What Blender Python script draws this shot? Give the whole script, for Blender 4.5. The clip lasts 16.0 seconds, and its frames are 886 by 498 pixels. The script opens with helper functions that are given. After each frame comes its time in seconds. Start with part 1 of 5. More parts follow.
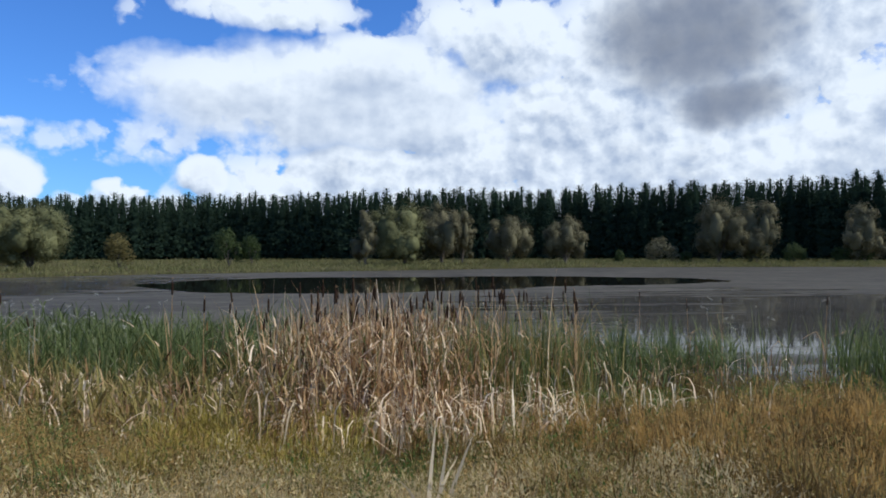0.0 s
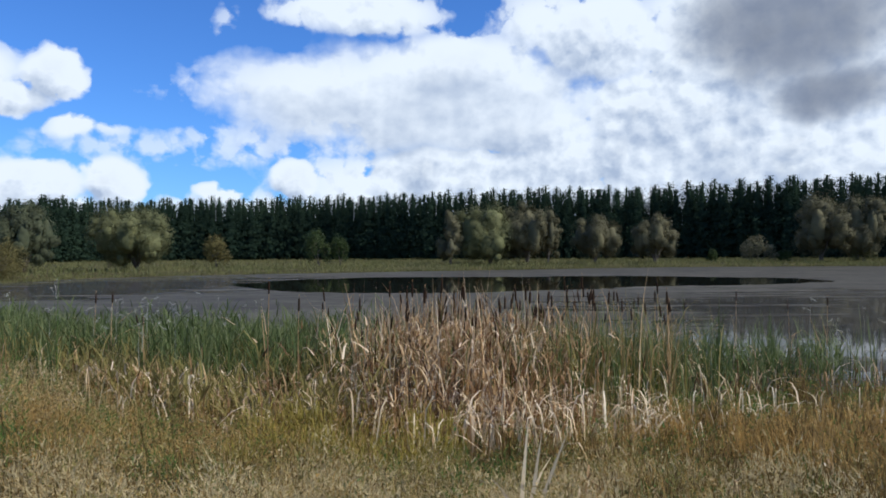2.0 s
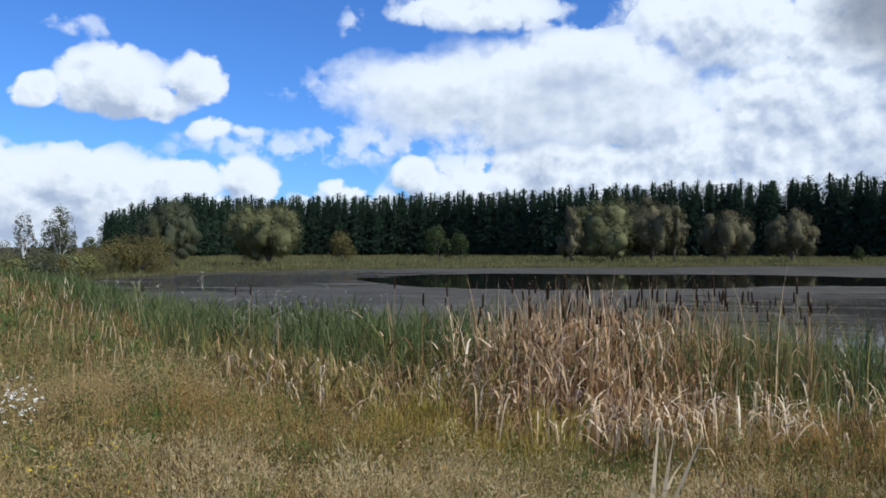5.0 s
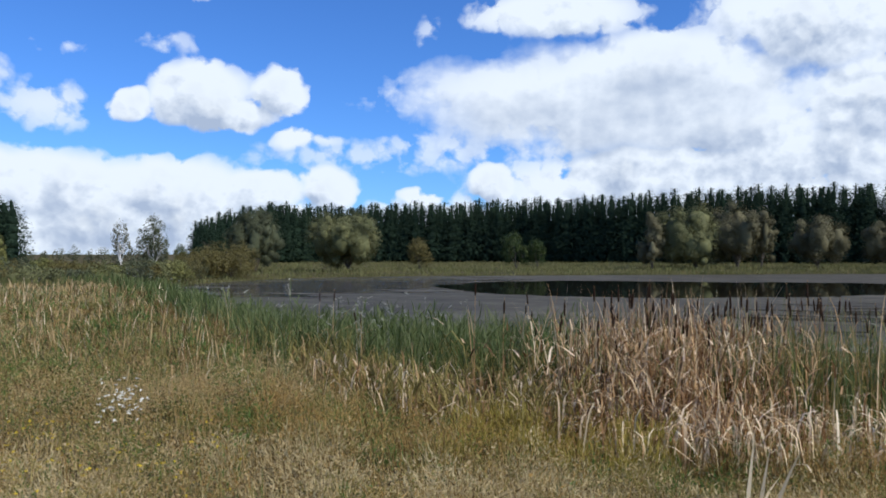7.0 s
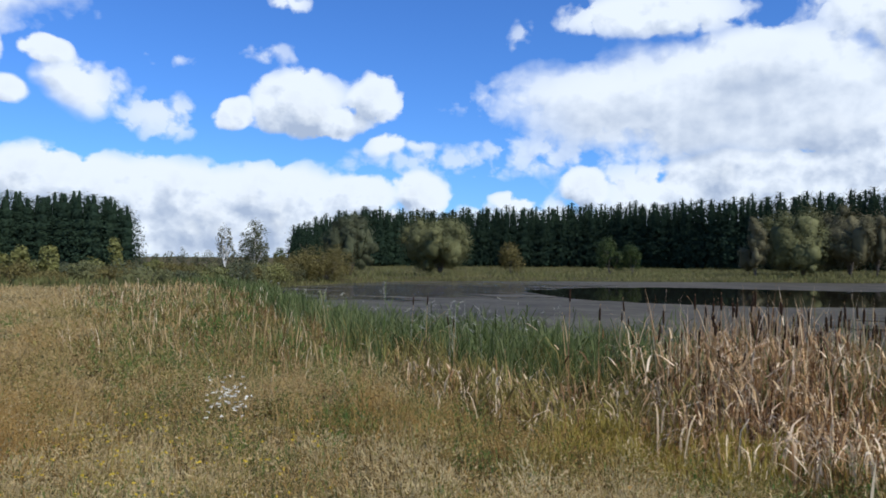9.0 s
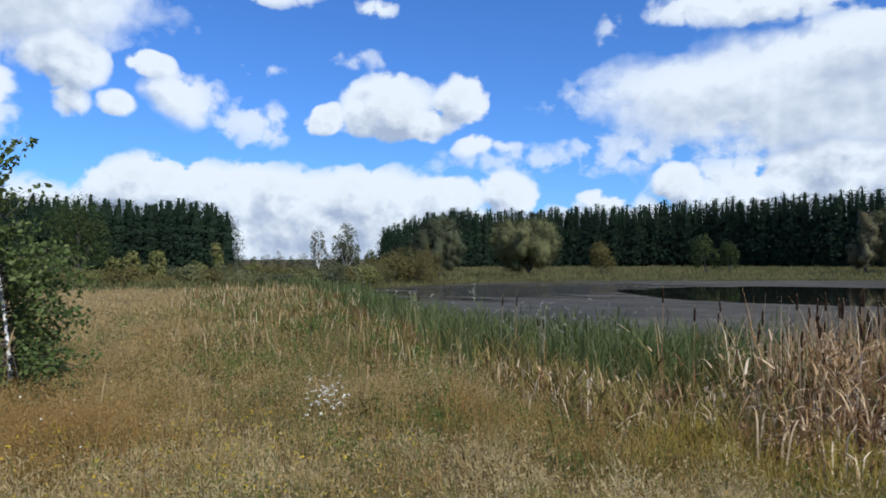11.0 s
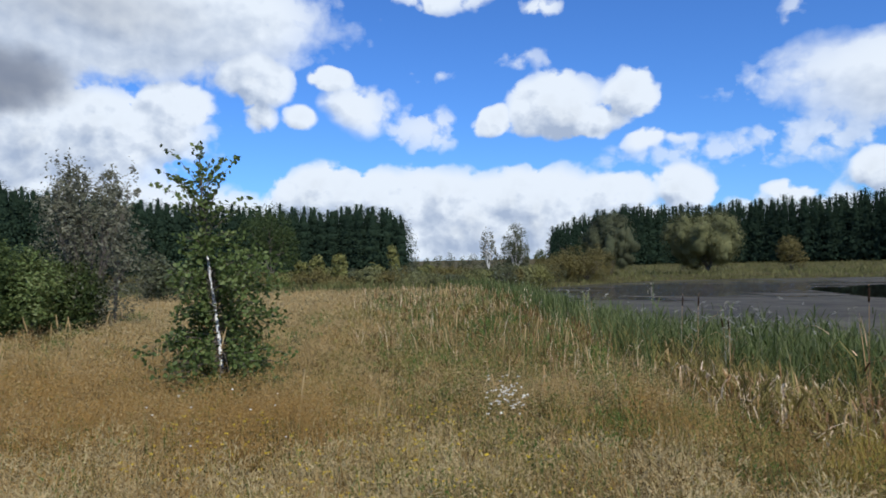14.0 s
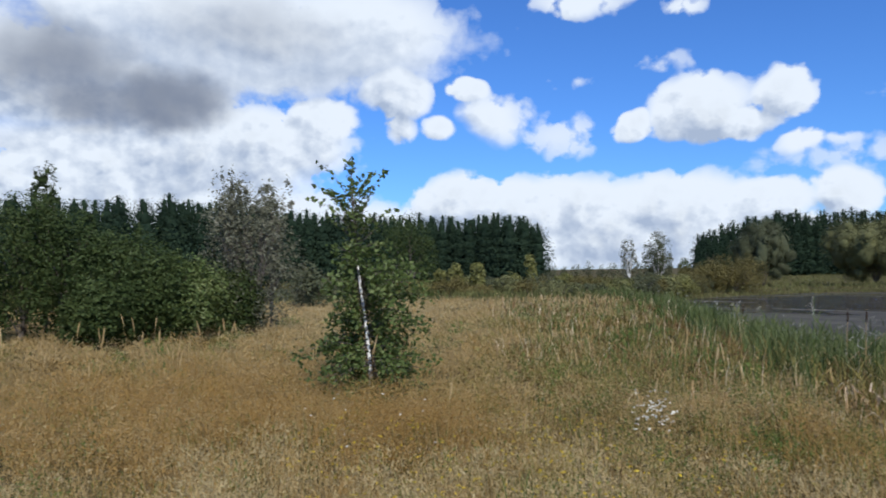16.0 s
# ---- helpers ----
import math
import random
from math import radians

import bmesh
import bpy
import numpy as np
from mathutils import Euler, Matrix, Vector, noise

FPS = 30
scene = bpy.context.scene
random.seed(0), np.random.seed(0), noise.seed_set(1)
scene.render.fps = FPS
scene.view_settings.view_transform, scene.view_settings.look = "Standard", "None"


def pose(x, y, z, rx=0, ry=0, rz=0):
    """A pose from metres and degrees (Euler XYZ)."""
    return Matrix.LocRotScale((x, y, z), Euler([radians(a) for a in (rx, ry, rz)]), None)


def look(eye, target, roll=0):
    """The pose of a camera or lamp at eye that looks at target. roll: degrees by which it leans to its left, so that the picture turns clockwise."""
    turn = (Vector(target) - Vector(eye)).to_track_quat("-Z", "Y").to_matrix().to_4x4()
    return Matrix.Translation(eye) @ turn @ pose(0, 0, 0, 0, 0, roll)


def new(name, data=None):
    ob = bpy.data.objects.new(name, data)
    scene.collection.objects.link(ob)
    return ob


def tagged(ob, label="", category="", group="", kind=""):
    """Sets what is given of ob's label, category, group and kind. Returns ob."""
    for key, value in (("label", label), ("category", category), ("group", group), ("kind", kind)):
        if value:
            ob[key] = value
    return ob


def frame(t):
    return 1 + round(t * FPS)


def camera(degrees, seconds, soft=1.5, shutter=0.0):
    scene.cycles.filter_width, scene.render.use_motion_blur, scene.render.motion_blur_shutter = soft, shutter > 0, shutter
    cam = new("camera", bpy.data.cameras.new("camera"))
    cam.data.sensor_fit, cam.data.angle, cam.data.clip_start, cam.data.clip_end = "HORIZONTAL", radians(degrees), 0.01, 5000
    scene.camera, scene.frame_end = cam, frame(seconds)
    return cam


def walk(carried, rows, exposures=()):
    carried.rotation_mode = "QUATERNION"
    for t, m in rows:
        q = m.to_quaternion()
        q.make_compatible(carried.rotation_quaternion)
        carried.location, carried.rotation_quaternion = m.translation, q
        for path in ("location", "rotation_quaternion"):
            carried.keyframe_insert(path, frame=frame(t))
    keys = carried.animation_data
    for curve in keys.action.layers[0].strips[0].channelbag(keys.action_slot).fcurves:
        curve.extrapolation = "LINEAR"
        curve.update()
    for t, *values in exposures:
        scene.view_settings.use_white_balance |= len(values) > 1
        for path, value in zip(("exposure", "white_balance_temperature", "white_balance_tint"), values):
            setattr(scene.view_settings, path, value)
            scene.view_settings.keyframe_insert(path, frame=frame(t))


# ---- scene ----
cam = camera(62.84, 16.0, 1.65, 0.4)
PATH = [
    (0.0, pose(-0.002, 0.001, 1.592, 90.12, 0.20, 0.01)),
    (0.5, pose(-0.013, 0.000, 1.592, 90.20, 0.01, 2.07)),
    (1.0, pose(-0.024, -0.004, 1.591, 90.19, 0.14, 3.94)),
    (1.5, pose(-0.031, -0.009, 1.592, 90.23, 0.29, 5.25)),
    (2.0, pose(-0.040, -0.021, 1.593, 90.14, 0.43, 6.71)),
    (2.5, pose(-0.042, -0.030, 1.586, 89.59, 0.59, 8.36)),
    (3.0, pose(-0.051, -0.025, 1.582, 89.37, 0.86, 9.93)),
    (3.5, pose(-0.063, -0.013, 1.588, 89.22, 0.49, 11.38)),
    (4.0, pose(-0.066, -0.019, 1.590, 89.48, 0.27, 13.27)),
    (6.5, pose(-0.117, -0.113, 1.609, 90.23, 0.11, 20.10)),
    (7.0, pose(-0.122, -0.120, 1.608, 90.43, 0.16, 22.13)),
    (7.5, pose(-0.126, -0.124, 1.608, 90.59, 0.23, 24.00)),
    (8.0, pose(-0.130, -0.131, 1.607, 90.32, -0.03, 25.75)),
    (8.5, pose(-0.139, -0.133, 1.609, 90.51, -0.13, 27.16)),
    (9.0, pose(-0.157, -0.124, 1.611, 90.79, -0.27, 29.32)),
    (11.5, pose(-0.112, -0.216, 1.630, 90.75, 0.98, 38.50)),
    (12.0, pose(-0.126, -0.214, 1.629, 90.80, 1.56, 41.05)),
    (12.5, pose(-0.132, -0.225, 1.630, 90.99, 1.31, 42.99)),
    (13.0, pose(-0.129, -0.239, 1.631, 90.83, 1.38, 45.10)),
    (13.5, pose(-0.127, -0.258, 1.641, 91.03, 1.23, 47.26)),
    (14.0, pose(-0.130, -0.275, 1.643, 90.99, 1.31, 49.59)),
    (14.5, pose(-0.127, -0.302, 1.645, 91.03, 1.28, 51.73)),
    (15.0, pose(-0.111, -0.328, 1.654, 91.37, 0.74, 54.07)),
    (15.5, pose(-0.097, -0.357, 1.663, 91.60, 0.86, 56.75)),
    (16.0, pose(-0.091, -0.388, 1.673, 91.85, 0.93, 60.34)),
]
walk(cam, PATH, exposures=[(0.0, -0.03, 6200, 9), (9.0, -0.02, 6250, 10), (12.0, -0.1, 6250, 9), (14.0, -0.1, 6300, 10), (16.0, -0.08, 6300, 10)])

# ---- light ----
SUN_AZ, SUN_EL = -104.0, 44.0          # degrees left of the first view, and above the horizon
sun = new("sun", bpy.data.lights.new("sun", "SUN"))
sun.data.energy, sun.data.angle, sun.data.color = 4.8, radians(0.5), (1.0, 0.95, 0.87)
sx, sy = -math.sin(radians(SUN_AZ)), math.cos(radians(SUN_AZ))
sun.matrix_world = look((sx * 50, sy * 50, 50 * math.tan(radians(SUN_EL))), (0, 0, 0))

# clouds of the sky: degrees left of the first view, degrees up, half width, half height, thickness
CLOUDS_POND = [
    (15.8, 12.5, 11.9, 2.3, 0.5), (5.9, 14.1, 7.9, 2.9, 0.8), (8.1, 10.0, 11.2, 2.4, 0.6), (19.5, 8.2, 7.5, 1.4, 0.25),
    (13.3, 18.3, 7.2, 1.8, 0.7), (22.9, 17.0, 1.1, 1.3, 0.2), (5.9, 6.2, 7.5, 2.0, 1), (18.3, 5.5, 2.0, 1.5, 1),
    (-3.0, 6.8, 4.0, 2.4, 1), (-7.4, 7.2, 3.1, 2.0, 1), (0.2, 9.2, 7.1, 2.0, 0.9), (-5.2, 16.2, 4.9, 3.3, 1),
    (-9.6, 10.6, 5.2, 3.4, 1), (-14.7, 8.7, 7.1, 3.4, 1), (-21.2, 6.4, 9.5, 3.2, 1), (-30.0, 6.5, 6.5, 3.6, 1),
    (-31.2, 9.9, 3.9, 2.6, 1), (35.0, 12.6, 2.4, 1.8, 0.9), (-20.0, 15.0, 13.0, 7.5, 1)]
CLOUDS_FIELD = [
    (50.0, 3.8, 9.3, 3.7, 1), (42.7, 4.7, 6.7, 2.8, 1), (58.8, 5.2, 4.4, 2.5, 1), (54.9, 5.5, 3.3, 2.2, 1),
    (37.1, 5.0, 3.9, 1.8, 1), (31.3, 5.1, 2.5, 1.9, 1), (24.2, 4.4, 2.0, 0.7, 0.8), (40.6, 12.2, 3.7, 2.6, 1),
    (34.9, 12.6, 2.3, 2.0, 1), (45.0, 10.9, 1.7, 1.0, 1), (39.3, 10.6, 4.3, 1.3, 1), (56.2, 12.2, 2.9, 1.9, 0.6),
    (57.7, 14.3, 1.5, 0.8, 1), (51.2, 10.3, 3.8, 1.8, 0.35), (34.0, 8.9, 1.6, 1.0, 0.7), (31.3, 8.9, 2.5, 0.6, 0.35),
    (49.7, 14.4, 2.0, 0.6, 0.2), (43.4, 15.6, 2.3, 0.9, 0.2), (21.5, 7.9, 4.8, 1.5, 0.25)]
CLOUDS_MEADOW = [
    (80.1, 17.7, 11.1, 3.7, 0.9), (67.4, 18.4, 9.7, 3.5, 0.7), (89.8, 14.0, 6.5, 4.1, 0.9), (76.9, 9.9, 9.4, 3.1, 1),
    (69.7, 12.0, 2.8, 1.8, 1), (81.0, 9.2, 6.7, 3.1, 1), (89.1, 7.2, 4.5, 1.9, 1), (83.0, 13.3, 8.0, 3.0, 1), (63.4, 14.0, 2.6, 2.3, 1),
    (63.8, 11.4, 1.4, 1.3, 0.7), (58.0, 14.2, 1.8, 1.1, 1), (60.8, 11.0, 1.3, 1.0, 0.9), (49.5, 20.0, 4.8, 1.0, 0.6),
    (41.5, 18.9, 1.8, 0.6, 0.5)]
CLOUDS_VEIL = [
    (84.0, 4.5, 17.0, 3.2, 1),     (8.0, 11.5, 16.0, 4.4, 0.72), (4.0, 5.0, 16.0, 3.2, 0.8), (-20.0, 5.0, 16.0, 4.0, 1), (48.0, 2.0, 20.0, 3.0, 1), (77.0, 17.5, 19.0, 4.6, 0.75),
    (82.0, 8.0, 13.0, 3.6, 0.9), (66.0, 3.0, 10.0, 2.6, 0.7), (20.0, 3.0, 10.0, 1.6, 0.5), (-2.0, 17.5, 5.0, 3.0, 0.6), (28.0, 7.6, 9.0, 1.6, 0.22)]
CLOUDS_SHEET = [(10.0, 12.2, 15.5, 4.2, 1), (77.0, 17.8, 20.0, 4.2, 1), (58.0, 11.5, 4.0, 2.0, 0.6)]
CLOUDS_REST = [
    (-50, 14, 16, 9, 1), (-26, 20, 14, 7, 1), (-75, 20, 12, 5, 0.5), (-100, 12, 14, 6, 1), (-130, 22, 13, 8, 0.9),
    (-160, 10, 15, 6, 1), (115, 16, 14, 8, 0.9), (145, 9, 14, 5, 1), (170, 24, 10, 7, 0.9), (100, 35, 16, 8, 0.7),
    (20, 36, 16, 7, 0.7), (-60, 44, 20, 6, 0.4)]
CLOUDS_DARK = [
    (-19.0, 15.8, 8.0, 4.6, 1), (-21.6, 11.0, 4.6, 2.2, 0.9), (81.3, 13.0, 5.5, 2.4, 1),
    (88.4, 15.0, 6.0, 3.4, 0.8), (75.0, 18.5, 8.0, 2.6, 0.45), (86.5, 12.6, 4.5, 2.4, 0.8)]

world = bpy.data.worlds.new("world")
scene.world = world
world.use_nodes = True


def link(tree, a, b):
    tree.links.new(a, b)


def math_node(tree, op, a, b=None, c=None, clamp=False):
    n = tree.nodes.new("ShaderNodeMath")
    n.operation, n.use_clamp = op, clamp
    for k, v in enumerate((a, b, c)):
        if v is None:
            continue
        if isinstance(v, (int, float)):
            n.inputs[k].default_value = v
        else:
            tree.links.new(v, n.inputs[k])
    return n.outputs[0]


def vec_node(tree, op, a, b=None, c=None):
    n = tree.nodes.new("ShaderNodeVectorMath")
    n.operation = op
    for k, v in enumerate((a, b, c)):
        if v is None:
            continue
        if isinstance(v, tuple):
            n.inputs[k].default_value = v
        else:
            tree.links.new(v, n.inputs[k])
    return n.outputs["Value"] if op in ("LENGTH", "DOT_PRODUCT", "DISTANCE") else n.outputs[0]


def smooth_step(tree, value, lo, hi, to_lo=0.0, to_hi=1.0):
    n = tree.nodes.new("ShaderNodeMapRange")
    n.interpolation_type = "SMOOTHSTEP"
    for k, v in (("From Min", lo), ("From Max", hi), ("To Min", to_lo), ("To Max", to_hi)):
        n.inputs[k].default_value = v
    tree.links.new(value, n.inputs["Value"])
    return n.outputs[0]


def noise_node(tree, vector, scale, detail=2.0, rough=0.5, distort=0.0):
    n = tree.nodes.new("ShaderNodeTexNoise")
    n.inputs["Scale"].default_value, n.inputs["Detail"].default_value = scale, detail
    n.inputs["Roughness"].default_value, n.inputs["Distortion"].default_value = rough, distort
    if vector is not None:
        tree.links.new(vector, n.inputs["Vector"])
    return n


def blob_field(tree, point, blobs):
    """The greatest thickness of a set of flat ellipses at a point of the sky, given in degrees."""
    best = None
    for az, el, ra, re, thick in blobs:
        v = vec_node(tree, "MULTIPLY_ADD", point, (0.87 / ra, 0.87 / re, 0), (-0.87 * az / ra, -0.87 * el / re, 0))
        d = vec_node(tree, "LENGTH", v)
        d = math_node(tree, "MULTIPLY", d, d)
        f = math_node(tree, "MULTIPLY_ADD", d, -thick, thick)
        best = f if best is None else math_node(tree, "SMOOTH_MAX", best, f, 0.2)
    return best


def cloud_group():
    g = bpy.data.node_groups.new("cloud_density", "ShaderNodeTree")
    g.interface.new_socket("Point", in_out="INPUT", socket_type="NodeSocketVector")
    g.interface.new_socket("Density", in_out="OUTPUT", socket_type="NodeSocketFloat")
    g.interface.new_socket("Body", in_out="OUTPUT", socket_type="NodeSocketFloat")
    g.interface.new_socket("Edge", in_out="OUTPUT", socket_type="NodeSocketFloat")
    gi, go = g.nodes.new("NodeGroupInput"), g.nodes.new("NodeGroupOutput")
    p = gi.outputs[0]
    warp = noise_node(g, p, 0.16, 3, 0.55)
    off = vec_node(g, "MULTIPLY_ADD", warp.outputs["Color"], (4.4, 2.6, 0), (-2.2, -1.3, 0))
    q = vec_node(g, "ADD", p, off)
    field = blob_field(g, q, CLOUDS_POND + CLOUDS_FIELD + CLOUDS_MEADOW + CLOUDS_VEIL + CLOUDS_REST)
    puff = noise_node(g, vec_node(g, "MULTIPLY", p, (1, 1.35, 1)), 0.42, 5, 0.5)
    lump = g.nodes.new("ShaderNodeTexVoronoi")
    lump.feature, lump.inputs["Scale"].default_value, lump.inputs["Smoothness"].default_value = "SMOOTH_F1", 0.55, 0.4
    lump.inputs["Detail"].default_value = 3.0
    link(g, vec_node(g, "MULTIPLY_ADD", puff.outputs["Color"], (1.4, 1.4, 0), p), lump.inputs["Vector"])
    a = math_node(g, "MULTIPLY_ADD", puff.outputs["Fac"], 0.9, -0.42)
    b = math_node(g, "MULTIPLY_ADD", lump.outputs["Distance"], -0.62, 0.335)
    rough = smooth_step(g, field, -0.3, 0.95, 0.38, 1.05)
    calm = smooth_step(g, blob_field(g, q, CLOUDS_SHEET), 0.0, 0.45, 1.0, 0.42)
    rough = math_node(g, "MULTIPLY", rough, calm)
    wide = noise_node(g, vec_node(g, "MULTIPLY", q, (1, 2.2, 1)), 0.17, 3, 0.5)
    sheet = math_node(g, "MULTIPLY", math_node(g, "MULTIPLY_ADD", wide.outputs["Fac"], 1.3, -0.62), math_node(g, "SUBTRACT", 1.0, calm))
    link(g, math_node(g, "ADD", math_node(g, "ADD", field, sheet), math_node(g, "MULTIPLY", math_node(g, "ADD", a, b), rough)), go.inputs[0])
    link(g, field, go.inputs[1])
    link(g, smooth_step(g, calm, 0.42, 1.0, 0.30, 0.13), go.inputs[2])
    return g


def build_sky():
    t = world.node_tree
    t.nodes.clear()
    out = t.nodes.new("ShaderNodeOutputWorld")
    tc = t.nodes.new("ShaderNodeTexCoord")
    sep = t.nodes.new("ShaderNodeSeparateXYZ")
    link(t, vec_node(t, "NORMALIZE", tc.outputs["Generated"]), sep.inputs[0])
    az = math_node(t, "MULTIPLY", math_node(t, "ARCTAN2", math_node(t, "MULTIPLY", sep.outputs[0], -1.0), sep.outputs[1]), 57.2958)
    el = math_node(t, "MULTIPLY", math_node(t, "ARCSINE", sep.outputs[2]), 57.2958)
    com = t.nodes.new("ShaderNodeCombineXYZ")
    link(t, az, com.inputs[0]), link(t, el, com.inputs[1])
    p = com.outputs[0]
    group = cloud_group()

    def density(point):
        n = t.nodes.new("ShaderNodeGroup")
        n.node_tree = group
        link(t, point, n.inputs[0])
        return n.outputs[0], n.outputs[1], n.outputs[2]

    here, body, edge = density(p)
    sunward, _, _ = density(vec_node(t, "ADD", p, (-0.7, 2.4, 0)))
    close, _, _ = density(vec_node(t, "ADD", p, (-0.5, 0.8, 0)))
    alpha = math_node(t, "MULTIPLY", math_node(t, "DIVIDE", math_node(t, "ADD", here, 0.04), math_node(t, "ADD", edge, 0.04), clamp=True), smooth_step(t, el, -1.0, 0.5))
    alpha = math_node(t, "MULTIPLY", alpha, smooth_step(t, body, -0.25, 0.55, 0.1, 1.0))
    over = smooth_step(t, math_node(t, "ADD", sunward, math_node(t, "MULTIPLY", close, 0.5)), 0.1, 1.3)
    relief = math_node(t, "MULTIPLY", math_node(t, "SUBTRACT", here, close), 0.95)
    lit = math_node(t, "ADD", math_node(t, "MULTIPLY_ADD", over, -0.62, 1.0), relief, clamp=True)
    thick = smooth_step(t, here, 0.5, 1.4, 1.0, 0.88)
    gloom = smooth_step(t, blob_field(t, vec_node(t, "ADD", p, vec_node(t, "MULTIPLY_ADD", noise_node(t, p, 0.25, 4).outputs["Color"], (4, 3, 0), (-2, -1.5, 0))), CLOUDS_DARK), 0.0, 0.95)
    shade = t.nodes.new("ShaderNodeMix")
    shade.data_type = "RGBA"
    link(t, lit, shade.inputs["Factor"])
    shade.inputs["A"].default_value, shade.inputs["B"].default_value = (0.43, 0.52, 0.68, 1), (0.875, 0.945, 1.03, 1)
    dark = t.nodes.new("ShaderNodeMix")
    dark.data_type, dark.blend_type = "RGBA", "MIX"
    link(t, math_node(t, "MULTIPLY", gloom, 0.85), dark.inputs["Factor"])
    link(t, shade.outputs["Result"], dark.inputs["A"])
    dark.inputs["B"].default_value = (0.205, 0.238, 0.315, 1)
    cloud_bg, sky_bg = t.nodes.new("ShaderNodeBackground"), t.nodes.new("ShaderNodeBackground")
    link(t, dark.outputs["Result"], cloud_bg.inputs["Color"]), link(t, thick, cloud_bg.inputs["Strength"])
    sky = t.nodes.new("ShaderNodeTexSky")
    sky.sky_type, sky.sun_disc = "NISHITA", False
    sky.sun_elevation, sky.sun_rotation = radians(SUN_EL), radians(-SUN_AZ)
    sky.air_density, sky.dust_density, sky.ozone_density = 1.0, 0.4, 2.5
    tint = t.nodes.new("ShaderNodeMix")
    tint.data_type, tint.blend_type = "RGBA", "MULTIPLY"
    tint.inputs["Factor"].default_value, tint.inputs["B"].default_value = 1.0, (0.45, 0.80, 1.36, 1)
    link(t, sky.outputs[0], tint.inputs["A"]), link(t, tint.outputs["Result"], sky_bg.inputs["Color"])
    sky_bg.inputs["Strength"].default_value = 0.118
    mix = t.nodes.new("ShaderNodeMixShader")
    link(t, alpha, mix.inputs[0]), link(t, sky_bg.outputs[0], mix.inputs[1]), link(t, cloud_bg.outputs[0], mix.inputs[2])
    link(t, mix.outputs[0], out.inputs[0])


build_sky()
world.cycles.sampling_method = "MANUAL"
world.cycles.sample_map_resolution = 512

# ---- materials ----


def new_material(name):
    m = bpy.data.materials.new(name)
    m.use_nodes = True
    t = m.node_tree
    return m, t, t.nodes["Principled BSDF"], t.nodes["Material Output"]


def ramp_node(tree, fac, stops):
    r = tree.nodes.new("ShaderNodeValToRGB")
    els = r.color_ramp.elements
    while len(els) < len(stops):
        els.new(0.5)
    for e, (pos, col) in zip(els, stops):
        e.position, e.color = pos, (*col, 1)
    link(tree, fac, r.inputs[0])
    return r.outputs[0]


def leaf_material(name, colours, thin=0.3, rough=0.55, patch=0.0, spec=0.08, vary=0.55):
    """Foliage: colours vary from piece to piece and in wide patches; some light passes through."""
    m, t, bsdf, out = new_material(name)
    geo, info = t.nodes.new("ShaderNodeNewGeometry"), t.nodes.new("ShaderNodeObjectInfo")
    pos = noise_node(t, geo.outputs["Position"], patch if patch else 0.35, 3, 0.6)
    f = math_node(t, "MULTIPLY", geo.outputs["Random Per Island"], vary)
    f = math_node(t, "ADD", f, math_node(t, "MULTIPLY_ADD", pos.outputs["Fac"], 0.9, 0.05 - 0.5 * vary))
    f = math_node(t, "ADD", f, math_node(t, "MULTIPLY_ADD", info.outputs["Random"], 0.2, -0.1))
    col = ramp_node(t, f, [(k / (len(colours) - 1), c) for k, c in enumerate(colours)])
    link(t, col, bsdf.inputs["Base Color"])
    bsdf.inputs["Roughness"].default_value = rough
    bsdf.inputs["Specular IOR Level"].default_value = spec
    tr = t.nodes.new("ShaderNodeBsdfTranslucent")
    link(t, col, tr.inputs["Color"])
    mx = t.nodes.new("ShaderNodeMixShader")
    mx.inputs[0].default_value = thin
    link(t, bsdf.outputs[0], mx.inputs[1]), link(t, tr.outputs[0], mx.inputs[2])
    link(t, mx.outputs[0], out.inputs[0])
    return m


def bark_material(name, a, b, scale=8.0):
    m, t, bsdf, out = new_material(name)
    tc = t.nodes.new("ShaderNodeTexCoord")
    n = noise_node(t, vec_node(t, "MULTIPLY", tc.outputs["Object"], (1, 1, 0.25)), scale, 5, 0.65)
    link(t, ramp_node(t, n.outputs["Fac"], [(0.3, a), (0.7, b)]), bsdf.inputs["Base Color"])
    bsdf.inputs["Roughness"].default_value = 0.85
    bump = t.nodes.new("ShaderNodeBump")
    bump.inputs["Strength"].default_value = 0.5
    link(t, n.outputs["Fac"], bump.inputs["Height"]), link(t, bump.outputs[0], bsdf.inputs["Normal"])
    return m


def birch_bark_material():
    m, t, bsdf, out = new_material("birch_bark")
    tc = t.nodes.new("ShaderNodeTexCoord")
    n = noise_node(t, vec_node(t, "MULTIPLY", tc.outputs["Object"], (3, 3, 14)), 2.2, 4, 0.7)
    n2 = noise_node(t, tc.outputs["Object"], 30, 3)
    white = ramp_node(t, n2.outputs["Fac"], [(0.3, (0.70, 0.68, 0.64)), (0.7, (0.86, 0.85, 0.82))])
    mx = t.nodes.new("ShaderNodeMix")
    mx.data_type = "RGBA"
    link(t, smooth_step(t, n.outputs["Fac"], 0.63, 0.70), mx.inputs["Factor"])
    link(t, white, mx.inputs["A"])
    mx.inputs["B"].default_value = (0.05, 0.04, 0.035, 1)
    link(t, mx.outputs["Result"], bsdf.inputs["Base Color"])
    bsdf.inputs["Roughness"].default_value = 0.6
    return m


